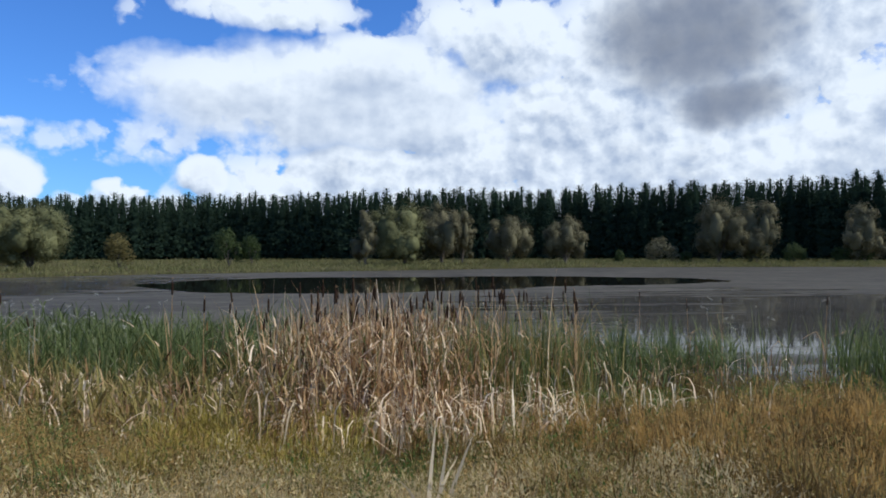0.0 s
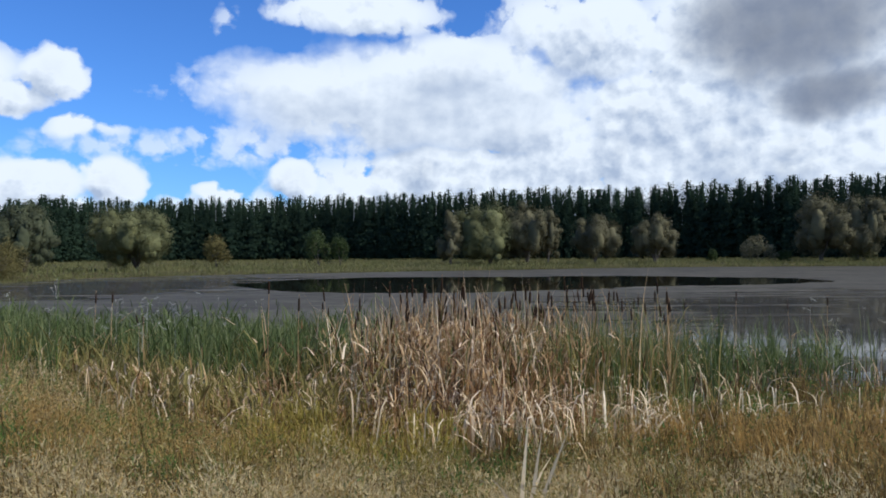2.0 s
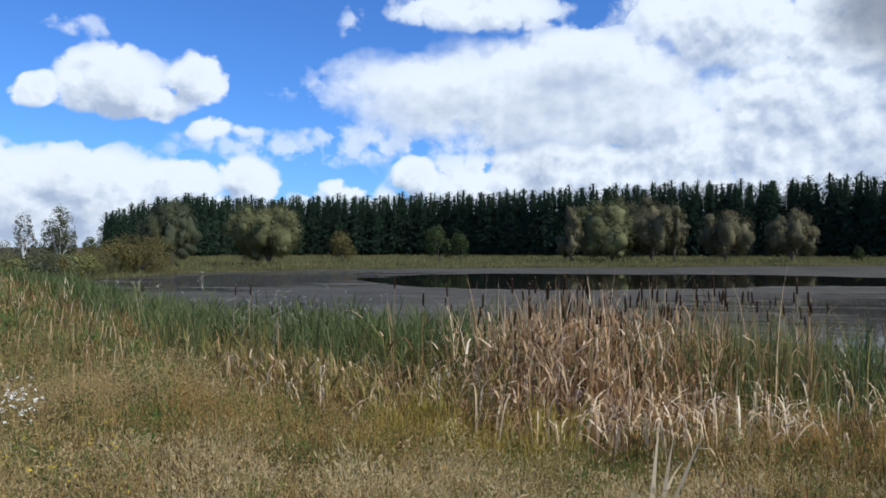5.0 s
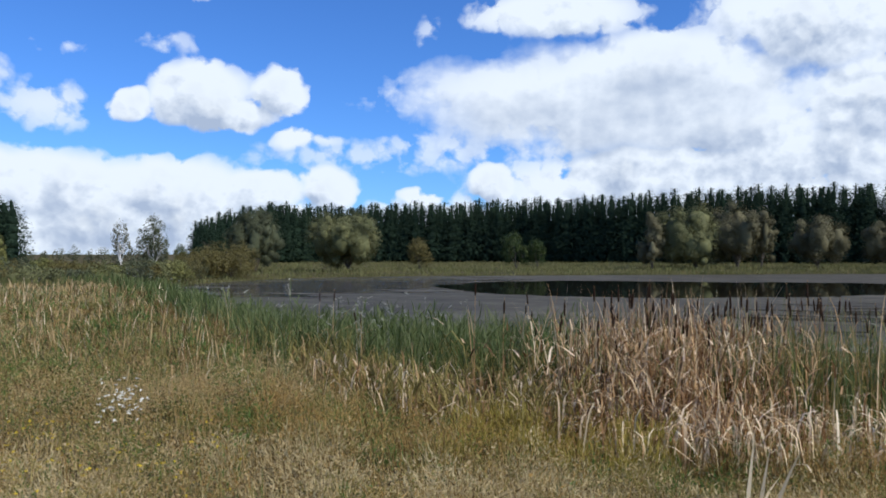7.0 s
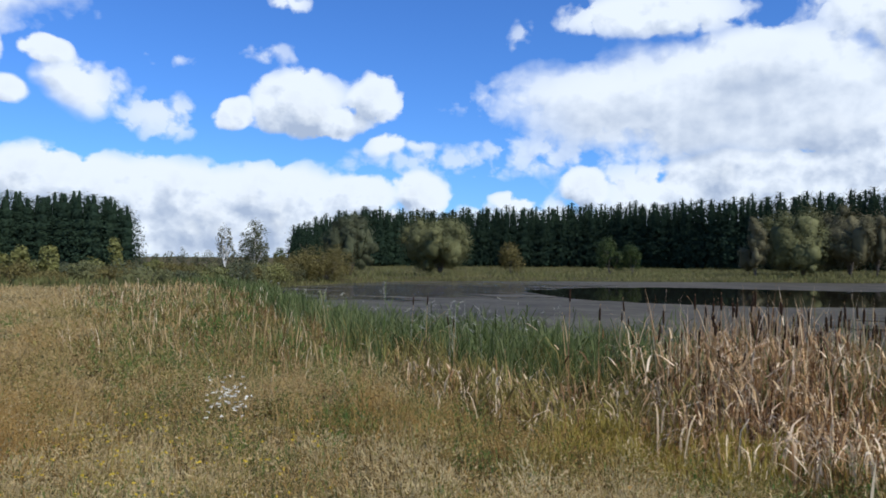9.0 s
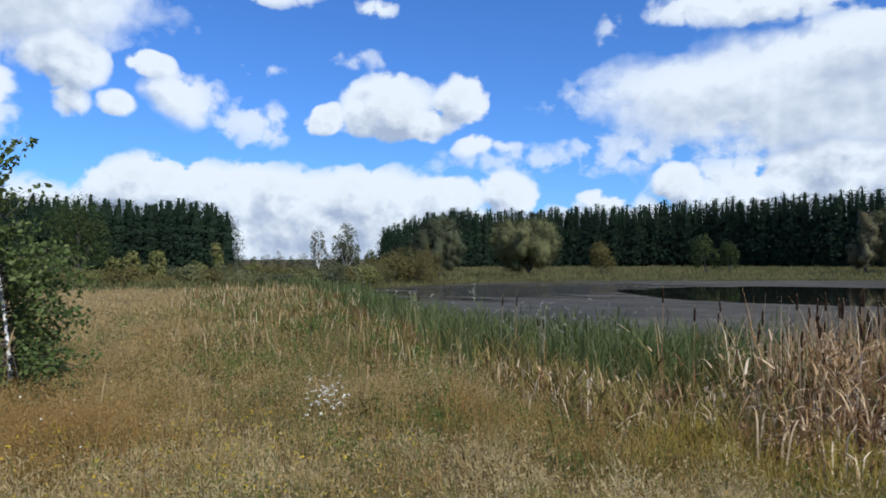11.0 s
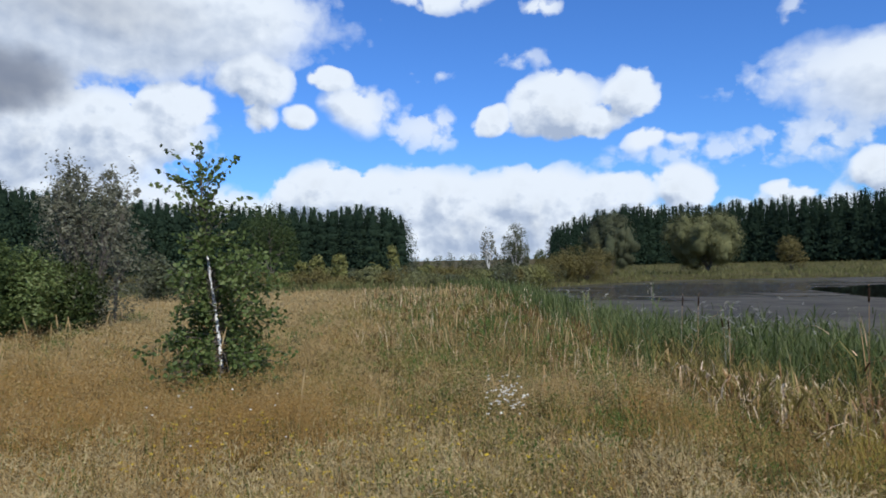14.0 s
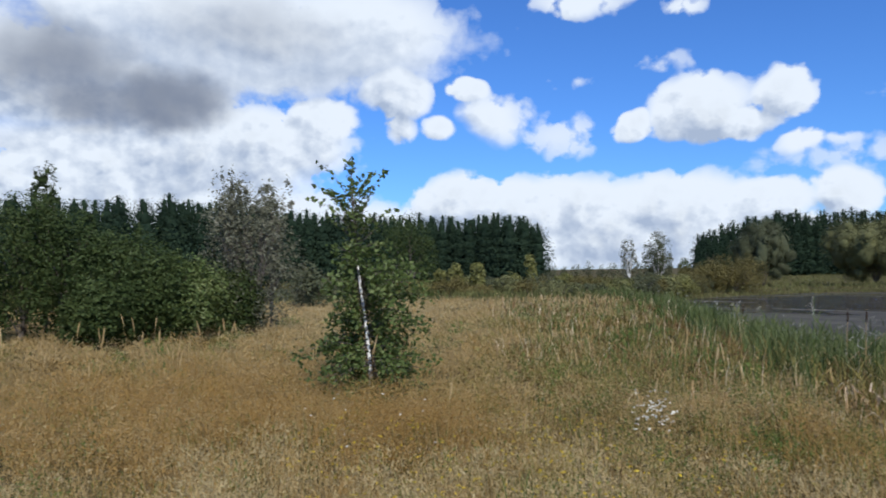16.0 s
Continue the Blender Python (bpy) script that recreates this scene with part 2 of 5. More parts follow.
def soil_material():
    m, t, bsdf, out = new_material("meadow_soil")
    geo = t.nodes.new("ShaderNodeNewGeometry")
    big = noise_node(t, geo.outputs["Position"], 0.11, 5, 0.6)
    fine = noise_node(t, geo.outputs["Position"], 9.0, 5, 0.7)
    a = ramp_node(t, big.outputs["Fac"], [(0.3, (0.060, 0.052, 0.022)), (0.5, (0.10, 0.082, 0.036)), (0.7, (0.15, 0.118, 0.056))])
    b = ramp_node(t, fine.outputs["Fac"], [(0.3, (0.5, 0.5, 0.45)), (0.7, (1.0, 0.98, 0.9))])
    mx = t.nodes.new("ShaderNodeMix")
    mx.data_type, mx.blend_type = "RGBA", "MULTIPLY"
    mx.inputs["Factor"].default_value = 1.0
    link(t, a, mx.inputs["A"]), link(t, b, mx.inputs["B"])
    link(t, mx.outputs["Result"], bsdf.inputs["Base Color"])
    bsdf.inputs["Roughness"].default_value = 0.95
    bsdf.inputs["Specular IOR Level"].default_value = 0.1
    bump = t.nodes.new("ShaderNodeBump")
    bump.inputs["Strength"].default_value, bump.inputs["Distance"].default_value = 0.8, 0.05
    link(t, fine.outputs["Fac"], bump.inputs["Height"]), link(t, bump.outputs[0], bsdf.inputs["Normal"])
    return m


def water_material():
    """Pond water under a grey film of pond scum, with a clear lens of open water and clear streaks."""
    m, t, bsdf, out = new_material("pond_water")
    geo = t.nodes.new("ShaderNodeNewGeometry")
    p = geo.outputs["Position"]
    wob = noise_node(t, vec_node(t, "MULTIPLY", p, (1, 0.55, 1)), 0.09, 5, 0.6)
    q = vec_node(t, "ADD", p, vec_node(t, "MULTIPLY_ADD", wob.outputs["Color"], (14, 9, 0), (-7, -4.5, 0)))
    clear = None
    for (cx, cy), (rx, ry), turn in (((-6.0, 49.5), (13.0, 12.0), 0.0), ((6.0, 53.0), (13.5, 8.5), 0.0), ((-16, 46.0), (5.5, 3.2), 20.0)):
        rot = t.nodes.new("ShaderNodeVectorRotate")
        rot.rotation_type = "Z_AXIS"
        rot.inputs["Angle"].default_value = radians(turn)
        rot.inputs["Center"].default_value = (cx, cy, 0)
        link(t, q, rot.inputs["Vector"])
        d = vec_node(t, "LENGTH", vec_node(t, "MULTIPLY_ADD", rot.outputs[0], (1 / rx, 1 / ry, 0), (-cx / rx, -cy / ry, 0)))
        clear = d if clear is None else math_node(t, "MINIMUM", clear, d)
    pool = smooth_step(t, clear, 0.98, 1.03, 1.0, 0.0)
    # places where the film is thin and the dark water shows
    strk = noise_node(t, vec_node(t, "MULTIPLY", p, (0.12, 0.5, 1)), 1.0, 7, 0.64, 0.8)
    thin = None
    for (cx, cy), (rx, ry) in (((15.0, 25.0), (15.0, 15.0)), ((-28.0, 48.0), (14.0, 19.0)), ((42.0, 38.0), (14.0, 10.0))):
        d = vec_node(t, "LENGTH", vec_node(t, "MULTIPLY_ADD", p, (1 / rx, 1 / ry, 0), (-cx / rx, -cy / ry, 0)))
        thin = d if thin is None else math_node(t, "MINIMUM", thin, d)
    thin = math_node(t, "ADD", thin, math_node(t, "MULTIPLY_ADD", strk.outputs["Fac"], -3.4, 1.7))
    thin = smooth_step(t, thin, 0.55, 1.05, 1.0, 0.0)
    film = noise_node(t, p, 1.3, 6, 0.7)
    grain = noise_node(t, vec_node(t, "MULTIPLY", p, (0.35, 1.0, 1)), 0.5, 5, 0.65)
    scum = ramp_node(t, math_node(t, "ADD", math_node(t, "MULTIPLY", film.outputs["Fac"], 0.5), math_node(t, "MULTIPLY", grain.outputs["Fac"], 0.5)),
                     [(0.34, (0.024, 0.021, 0.016)), (0.50, (0.064, 0.057, 0.041)), (0.66, (0.120, 0.108, 0.080))])
    bsdf.inputs["Roughness"].default_value = 0.6
    link(t, scum, bsdf.inputs["Base Color"])
    bsdf.inputs["Specular IOR Level"].default_value = 0.04
    wet = t.nodes.new("ShaderNodeBsdfPrincipled")
    wet.inputs["Base Color"].default_value = (0.012, 0.011, 0.008, 1)
    wet.inputs["Roughness"].default_value, wet.inputs["IOR"].default_value = 0.02, 1.33
    rip = noise_node(t, vec_node(t, "MULTIPLY", p, (0.5, 1.6, 1)), 2.2, 4, 0.6)
    bump = t.nodes.new("ShaderNodeBump")
    bump.inputs["Strength"].default_value, bump.inputs["Distance"].default_value = 0.03, 0.015
    link(t, rip.outputs["Fac"], bump.inputs["Height"]), link(t, bump.outputs[0], wet.inputs["Normal"])
    mx = t.nodes.new("ShaderNodeMixShader")
    f = math_node(t, "MAXIMUM", pool, math_node(t, "MULTIPLY", thin, 0.55))
    link(t, f, mx.inputs[0]), link(t, bsdf.outputs[0], mx.inputs[1]), link(t, wet.outputs[0], mx.inputs[2])
    link(t, mx.outputs[0], out.inputs[0])
    return m


M_SOIL, M_WATER = soil_material(), water_material()
M_PINE = leaf_material("pine_needles", [(0.014, 0.024, 0.016), (0.023, 0.039, 0.024), (0.037, 0.059, 0.034)], 0.10, 0.7, 0.12, 0.0, 0.4)
M_PINEBARK = bark_material("pine_bark", (0.09, 0.06, 0.04), (0.19, 0.12, 0.075), 6)
M_WILLOW = leaf_material("willow_leaves", [(0.087, 0.092, 0.041), (0.138, 0.141, 0.063), (0.199, 0.196, 0.094)], 0.12, 0.6, 0.3, 0.05, 0.25)
M_WILLOWGREY = leaf_material("grey_willow_leaves", [(0.094, 0.086, 0.047), (0.143, 0.130, 0.071), (0.199, 0.180, 0.104)], 0.12, 0.6, 0.3, 0.05, 0.25)
M_WILLOWBROWN = leaf_material("browning_willow_leaves", [(0.085, 0.074, 0.026), (0.135, 0.115, 0.042), (0.19, 0.158, 0.064)], 0.25, 0.5, 0.3, 0.05, 0.25)
M_BUSH = leaf_material("shrub_leaves", [(0.025, 0.041, 0.013), (0.052, 0.075, 0.024), (0.098, 0.122, 0.044)], 0.25, 0.5, 0.5)
M_SALLOW = leaf_material("silvery_leaves", [(0.075, 0.080, 0.050), (0.145, 0.145, 0.095), (0.28, 0.27, 0.20)], 0.25, 0.5, 0.6)
M_GREYGREEN = leaf_material("grey_green_leaves", [(0.060, 0.070, 0.040), (0.095, 0.105, 0.058), (0.14, 0.148, 0.088)], 0.25, 0.5, 0.3, 0.05, 0.25)
M_YELLOWGREEN = leaf_material("yellow_green_leaves", [(0.12, 0.125, 0.038), (0.185, 0.185, 0.062), (0.27, 0.255, 0.10)], 0.3, 0.5, 0.3)
M_BIRCHLEAF = leaf_material("birch_leaves", [(0.050, 0.076, 0.021), (0.100, 0.136, 0.041), (0.205, 0.230, 0.092)], 0.28, 0.45, 1.2, 0.12)
M_BARK = bark_material("grey_bark", (0.07, 0.055, 0.045), (0.16, 0.135, 0.11), 10)
M_BIRCHBARK = birch_bark_material()
M_STRAW = leaf_material("straw_grass", [(0.300, 0.205, 0.078), (0.470, 0.340, 0.152), (0.630, 0.490, 0.255)], 0.48, 0.6, 0.6, 0.08, 0.28)
M_SEED = leaf_material("grass_seed_heads", [(0.391, 0.2702, 0.1265), (0.552, 0.4082, 0.2012), (0.69, 0.5405, 0.3105)], 0.48, 0.8, 0.6, 0.08, 0.28)
M_OCHRE = leaf_material("ochre_grass", [(0.280, 0.165, 0.048), (0.420, 0.265, 0.088), (0.550, 0.390, 0.160)], 0.48, 0.6, 0.6, 0.08, 0.28)
M_OLIVE = leaf_material("olive_grass", [(0.150, 0.128, 0.038), (0.270, 0.222, 0.072), (0.410, 0.335, 0.125)], 0.4, 0.55, 0.5, 0.08, 0.28)
M_GREEN = leaf_material("green_grass", [(0.0562, 0.1063, 0.0225), (0.1063, 0.1688, 0.04), (0.1875, 0.2375, 0.0688)], 0.4, 0.5, 0.5, 0.08, 0.28)
M_REED = leaf_material("reed_leaves", [(0.052, 0.078, 0.020), (0.108, 0.142, 0.045), (0.225, 0.24, 0.105)], 0.42, 0.5, 0.5, 0.12, 0.8)
M_DRYREED = leaf_material("dry_reed_leaves", [(0.080, 0.036, 0.017), (0.27, 0.150, 0.064), (0.53, 0.35, 0.17), (0.92, 0.76, 0.53)], 0.3, 0.5, 2.0, 0.15, 1.0)
M_SPIKE = leaf_material("cattail_brown", [(0.016, 0.009, 0.006), (0.030, 0.017, 0.010), (0.05, 0.028, 0.016)], 0.0, 0.9, 8)
M_BROWN = leaf_material("brown_weeds", [(0.0743, 0.0486, 0.0189), (0.162, 0.1053, 0.0378), (0.27, 0.1823, 0.0675)], 0.3, 0.7, 0.9, 0.08, 0.28)
M_FLUFF = leaf_material("seed_fluff", [(0.39, 0.30, 0.140), (0.56, 0.445, 0.225), (0.71, 0.59, 0.34)], 0.5, 0.9, 0.8, 0.08, 0.28)
M_YELLOWHERB = leaf_material("yellowing_herbs", [(0.192, 0.162, 0.03), (0.312, 0.252, 0.054), (0.432, 0.342, 0.096)], 0.4, 0.7, 0.9)
M_PALE = leaf_material("bleached_leaves", [(0.58, 0.45, 0.25), (0.74, 0.60, 0.38), (0.90, 0.79, 0.57)], 0.3, 0.6, 1.0)
M_PLUME = leaf_material("reed_plumes", [(0.30, 0.29, 0.22), (0.42, 0.41, 0.33), (0.56, 0.54, 0.45)], 0.35, 0.8, 0.5, 0.05, 0.3)
M_FAR = leaf_material("far_meadow_grass", [(0.078, 0.092, 0.032), (0.145, 0.148, 0.056), (0.25, 0.225, 0.105)], 0.4, 0.6, 0.12, 0.05, 0.22)
M_WHITE = leaf_material("white_petals", [(0.70, 0.66, 0.54), (0.84, 0.81, 0.71)], 0.25, 0.6)
M_YELLOW = leaf_material("yellow_petals", [(0.48, 0.34, 0.03), (0.64, 0.47, 0.06)], 0.25, 0.6)

# ---- mesh helpers ----
rng = np.random.default_rng(7)


def raw_mesh(name, co, tri, mat, smooth=False):
    """A mesh from arrays of corners (n, 3) and triangles (m, 3)."""
    co, tri = np.ascontiguousarray(co, np.float32), np.ascontiguousarray(tri, np.int32)
    me = bpy.data.meshes.new(name)
    me.vertices.add(len(co)), me.loops.add(tri.size), me.polygons.add(len(tri))
    me.vertices.foreach_set("co", co.ravel())
    me.loops.foreach_set("vertex_index", tri.ravel())
    me.polygons.foreach_set("loop_start", np.arange(0, tri.size, 3, dtype=np.int32))
    me.polygons.foreach_set("loop_total", np.full(len(tri), 3, np.int32))
    if smooth:
        me.polygons.foreach_set("use_smooth", np.ones(len(tri), bool))
    me.update(calc_edges=True)
    me.materials.append(mat)
    return me


def join(*pieces):
    """Several (corners, triangles) as one."""
    co, tri, n = [], [], 0
    for c, f in pieces:
        co.append(c), tri.append(f + n)
        n += len(c)
    return np.concatenate(co), np.concatenate(tri)


def part(name, geo, mat, parent, label="", smooth=False):
    ob = new(name, raw_mesh(name, *geo, mat, smooth))
    ob.parent = parent
    return tagged(ob, label)


def thing(name, x, y, z, label, category, group="", turn=0.0, size=1.0):
    ob = new(name)
    ob.empty_display_size = 0.2
    ob.matrix_basis = pose(x, y, z, 0, 0, turn)
    ob.scale = (size, size, size)
    return tagged(ob, label, category, group)


def stuff(name, geo, mat, label, category):
    return tagged(new(name, raw_mesh(name, *geo, mat)), label, category, kind="stuff")


def tube(points, radii, sides=6):
    """A round limb through points, as thick as radii say."""
    points, radii = np.asarray(points, float), np.asarray(radii, float)
    n = len(points)
    way = np.gradient(points, axis=0)
    way /= np.linalg.norm(way, axis=1)[:, None] + 1e-9
    ref = np.where(np.abs(way[:, 2:3]) > 0.9, [[1.0, 0, 0]], [[0, 0, 1.0]])
    u = np.cross(way, ref)
    u /= np.linalg.norm(u, axis=1)[:, None] + 1e-9
    v = np.cross(way, u)
    a = np.arange(sides) * 2 * math.pi / sides
    ring = points[:, None] + radii[:, None, None] * (np.cos(a)[None, :, None] * u[:, None] + np.sin(a)[None, :, None] * v[:, None])
    i, k = np.meshgrid(np.arange(n - 1), np.arange(sides), indexing="ij")
    a0, a1 = i * sides + k, i * sides + (k + 1) % sides
    tri = np.concatenate([np.stack([a0, a1, a1 + sides], -1).reshape(-1, 3), np.stack([a0, a1 + sides, a0 + sides], -1).reshape(-1, 3)])
    return ring.reshape(-1, 3), tri


def blades(base, height, lean, width, droop=0.0, face=None):
    """Grass blades or strap leaves of three triangles each: they rise from base, lean over and droop at the tip."""
    n = len(base)
    a = rng.uniform(0, 2 * math.pi, n) if face is None else face
    side = np.stack([np.cos(a), np.sin(a), np.zeros(n)], 1) * np.reshape(width, (-1, 1)) * 0.5
    h, lean, droop = np.broadcast_to(height, n)[:, None], np.asarray(lean), np.broadcast_to(droop, n)[:, None]
    up = np.array([[0, 0, 1.0]])
    lean3 = np.concatenate([lean, np.zeros((n, 1))], 1)
    mid = base + up * h * 0.6 + lean3 * h * 0.3
    tip = base + up * h * (1.0 - droop) + lean3 * h * (1.0 + droop)
    co = np.stack([base - side, base + side, mid - side * 0.85, mid + side * 0.85, tip], 1)
    f = np.array([[0, 1, 3], [0, 3, 2], [2, 3, 4]])
    return co.reshape(-1, 3), (np.arange(n)[:, None, None] * 5 + f).reshape(-1, 3)


def straps(base, length, toward, tilt, bend, width, segs=5, fold=None, face=None):
    """Strap leaves that rise at a tilt and bend over (or fold sharply at a share of their length) towards a direction (radians)."""
    n = len(base)
    length, toward, tilt, bend, width = (np.broadcast_to(v, n) for v in (length, toward, tilt, bend, width))
    out = np.stack([np.cos(toward), np.sin(toward), np.zeros(n)], 1)
    twist = toward + math.pi / 2 + rng.uniform(-0.7, 0.7, n) if face is None else np.full(n, face)
    side = np.stack([np.cos(twist), np.sin(twist), np.zeros(n)], 1)
    p, rows = base.copy(), []
    for k in range(segs + 1):
        s = k / segs
        w = width * 0.5 * (1 - s**2.2)
        rows += [p - side * w[:, None], p + side * w[:, None]] if k < segs else [p.copy()]
        ang = tilt + bend * ((s + 0.5 / segs) ** 2.5 if fold is None else 1 / (1 + np.exp(-16 * (s + 0.5 / segs - fold))))
        p = p + (np.sin(ang)[:, None] * out + np.cos(ang)[:, None] * [[0, 0, 1]]) * (length / segs)[:, None]
    co = np.stack(rows, 1)
    f = []
    for k in range(segs - 1):
        f += [[2 * k, 2 * k + 1, 2 * k + 3], [2 * k, 2 * k + 3, 2 * k + 2]]
    f.append([2 * segs - 2, 2 * segs - 1, 2 * segs])
    return co.reshape(-1, 3), (np.arange(n)[:, None, None] * (2 * segs + 1) + np.array(f)).reshape(-1, 3)


def specks(centre, size):
    """Tiny pieces of one triangle each."""
    n = len(centre)
    s = np.broadcast_to(size, n)[:, None, None]
    co = centre[:, None, :] + rng.normal(0, 0.55, (n, 3, 3)) * s
    return co.reshape(-1, 3), np.arange(3 * n).reshape(-1, 3)


def lumps(centre, half, rings=5, sides=7):
    """Rough rounded bodies of dense twigs inside a crown."""
    n = len(centre)
    th = np.linspace(0, math.pi, rings + 1)[1:-1]
    ph = np.arange(sides) * 2 * math.pi / sides
    T, P = np.meshgrid(th, ph, indexing="ij")
    base = np.concatenate([np.stack([np.sin(T) * np.cos(P), np.sin(T) * np.sin(P), np.cos(T)], -1).reshape(-1, 3), [[0, 0, 1.0], [0, 0, -1.0]]])
    m = len(base)
    co = centre[:, None] + base[None] * np.reshape(half, (n, 1, 3)) * rng.uniform(0.78, 1.12, (n, m, 1))
    f, rows = [], rings - 1
    for k in range(sides):
        k2 = (k + 1) % sides
        for i in range(rows - 1):
            a, b, c, d = i * sides + k, i * sides + k2, (i + 1) * sides + k, (i + 1) * sides + k2
            f += [[a, c, d], [a, d, b]]
        f += [[m - 2, k, k2], [m - 1, (rows - 1) * sides + k2, (rows - 1) * sides + k]]
    return co.reshape(-1, 3), (np.arange(n)[:, None, None] * m + np.array(f)).reshape(-1, 3)


def hairs(centre, length, width, outward):
    """Fine upright hairs of grass panicles, one thin triangle each."""
    n = len(centre)
    way = outward * 0.7 + rng.normal(0, 0.5, (n, 3)) + [0, 0, 0.35]
    way /= np.linalg.norm(way, axis=1)[:, None]
    side = np.cross(way, rng.normal(size=(n, 3)))
    side *= (np.reshape(width, (-1, 1)) * 0.5) / (np.linalg.norm(side, axis=1)[:, None] + 1e-9)
    co = np.stack([centre - side, centre + side, centre + way * np.reshape(length, (-1, 1))], 1)
    return co.reshape(-1, 3), np.arange(3 * n).reshape(-1, 3)


def leaflets(centre, size, outward=None, stretch=1.5, flat=0.3):
    """Pointed leaf clumps of one triangle each."""
    n = len(centre)
    d = rng.normal(size=(n, 3))
    if outward is not None:
        d = d * (1 - flat) + outward * flat * 2
    d /= np.linalg.norm(d, axis=1)[:, None] + 1e-9
    u = np.cross(d, rng.normal(size=(n, 3)))
    u /= np.linalg.norm(u, axis=1)[:, None] + 1e-9
    v = np.cross(d, u)
    s = np.broadcast_to(size, n)[:, None]
    co = np.stack([centre + u * s * 0.6 * stretch, centre - u * s * 0.3 * stretch + v * s * 0.5, centre - u * s * 0.3 * stretch - v * s * 0.5], 1)
    return co.reshape(-1, 3), np.arange(3 * n).reshape(-1, 3)


def flakes(centre, size, outward=None, stretch=1.0, flat=0.0):
    """Small leaf-shaped pieces, two triangles each, turned at random."""
    n = len(centre)
    d = rng.normal(size=(n, 3))
    if outward is not None:
        d = d * (1 - flat) + outward * flat * 2
    d /= np.linalg.norm(d, axis=1)[:, None] + 1e-9
    r = rng.normal(size=(n, 3))
    u = np.cross(d, r)
    u /= np.linalg.norm(u, axis=1)[:, None] + 1e-9
    v = np.cross(d, u)
    s = np.broadcast_to(size, n)[:, None]
    co = np.stack([centre - u * s * 0.5 * stretch, centre + v * s * 0.32, centre + u * s * 0.5 * stretch, centre - v * s * 0.32], 1)
    f = np.array([[0, 1, 2], [0, 2, 3]])
    return co.reshape(-1, 3), (np.arange(n)[:, None, None] * 4 + f).reshape(-1, 3)


# ---- lie of the land, by the direction seen from the walk's start ----
SHORE_AZ = [-180, -90, -60, -31, -10, 0, 12, 25, 33, 38, 42, 45, 48, 60, 180]
SHORE_NEAR = [60, 40, 18, 13.5, 11.2, 10.6, 10.6, 11.5, 13.5, 17, 26, 40, 52, 62, 62]
SHORE_FAR = [40, 40, 80, 103, 91, 82, 76, 73, 70, 63, 56, 46, 38, 30, 30]
WATER_Z = -0.6


def polar(x, y):
    return np.degrees(np.arctan2(-x, y)), np.hypot(x, y)


def xy_of(az, d):
    return -np.sin(np.radians(az)) * d, np.cos(np.radians(az)) * d


def ease(v):
    v = np.clip(v, 0, 1)
    return v * v * (3 - 2 * v)


def land(x, y):
    """Height of the ground."""
    x, y = np.asarray(x, float), np.asarray(y, float)
    az, d = polar(x, y)
    near, far = np.interp(az, SHORE_AZ, SHORE_NEAR), np.interp(az, SHORE_AZ, SHORE_FAR)
    into, out = d - near, far - d
    s = np.minimum(into, out)
    dry_near = WATER_Z + 0.62 * ease(-into / 9.0)
    dry_far = WATER_Z + np.where(near >= far, 0.45, 0.22) * ease(-out / 7.0) + 0.0006 * np.clip(-out - 5, 0, 300)
    dry = np.where((near < far) & (out < 0) & (into > 0), dry_far, dry_near)
    blend = ease((d - 30) / 40.0)
    dry = np.where(near >= far, dry_near * (1 - blend) + dry_far * blend, dry)
    wet = WATER_Z - 0.9 * ease(s / 5.0)
    z = np.where(s > 0, wet, dry)
    return z + 0.035 * np.sin(x * 0.9 + 1.3) * np.sin(y * 0.8) * ease(d / 6) * (s < 0)


def far_rise(x, y):
    d = np.hypot(x, y)
    return 0.0028 * np.clip(d - 260, 0, 1200)


def build_ground():
    az = np.radians(np.arange(-180, 180, 2.0))
    rad = np.concatenate([[0.3], np.linspace(1, 26, 40), np.linspace(27.5, 130, 66), [145, 165, 190, 225, 270, 340, 450, 650, 1000, 1600, 2600, 4200]])
    A, R = np.meshgrid(az, rad)
    x, y = -np.sin(A) * R, np.cos(A) * R
    z = np.where(R < 300, land(x, y), land(x * 290 / R, y * 290 / R) + far_rise(x, y))
    co = np.concatenate([np.stack([x, y, z], -1).reshape(-1, 3), [[0, 0, float(land(0, 0.01))]]])
    m, n = R.shape
    i, k = np.meshgrid(np.arange(m - 1), np.arange(n), indexing="ij")
    a, b = i * n + k, i * n + (k + 1) % n
    tri = np.concatenate([np.stack([a, b, b + n], -1).reshape(-1, 3), np.stack([a, b + n, a + n], -1).reshape(-1, 3),
                          np.stack([np.full(n, m * n), (np.arange(n) + 1) % n, np.arange(n)], 1)])
    ob = new("ground", raw_mesh("ground", co, tri[:, ::-1], M_SOIL, True))
    tagged(ob, "meadow ground sloping down to a pond", "ground", kind="structure")


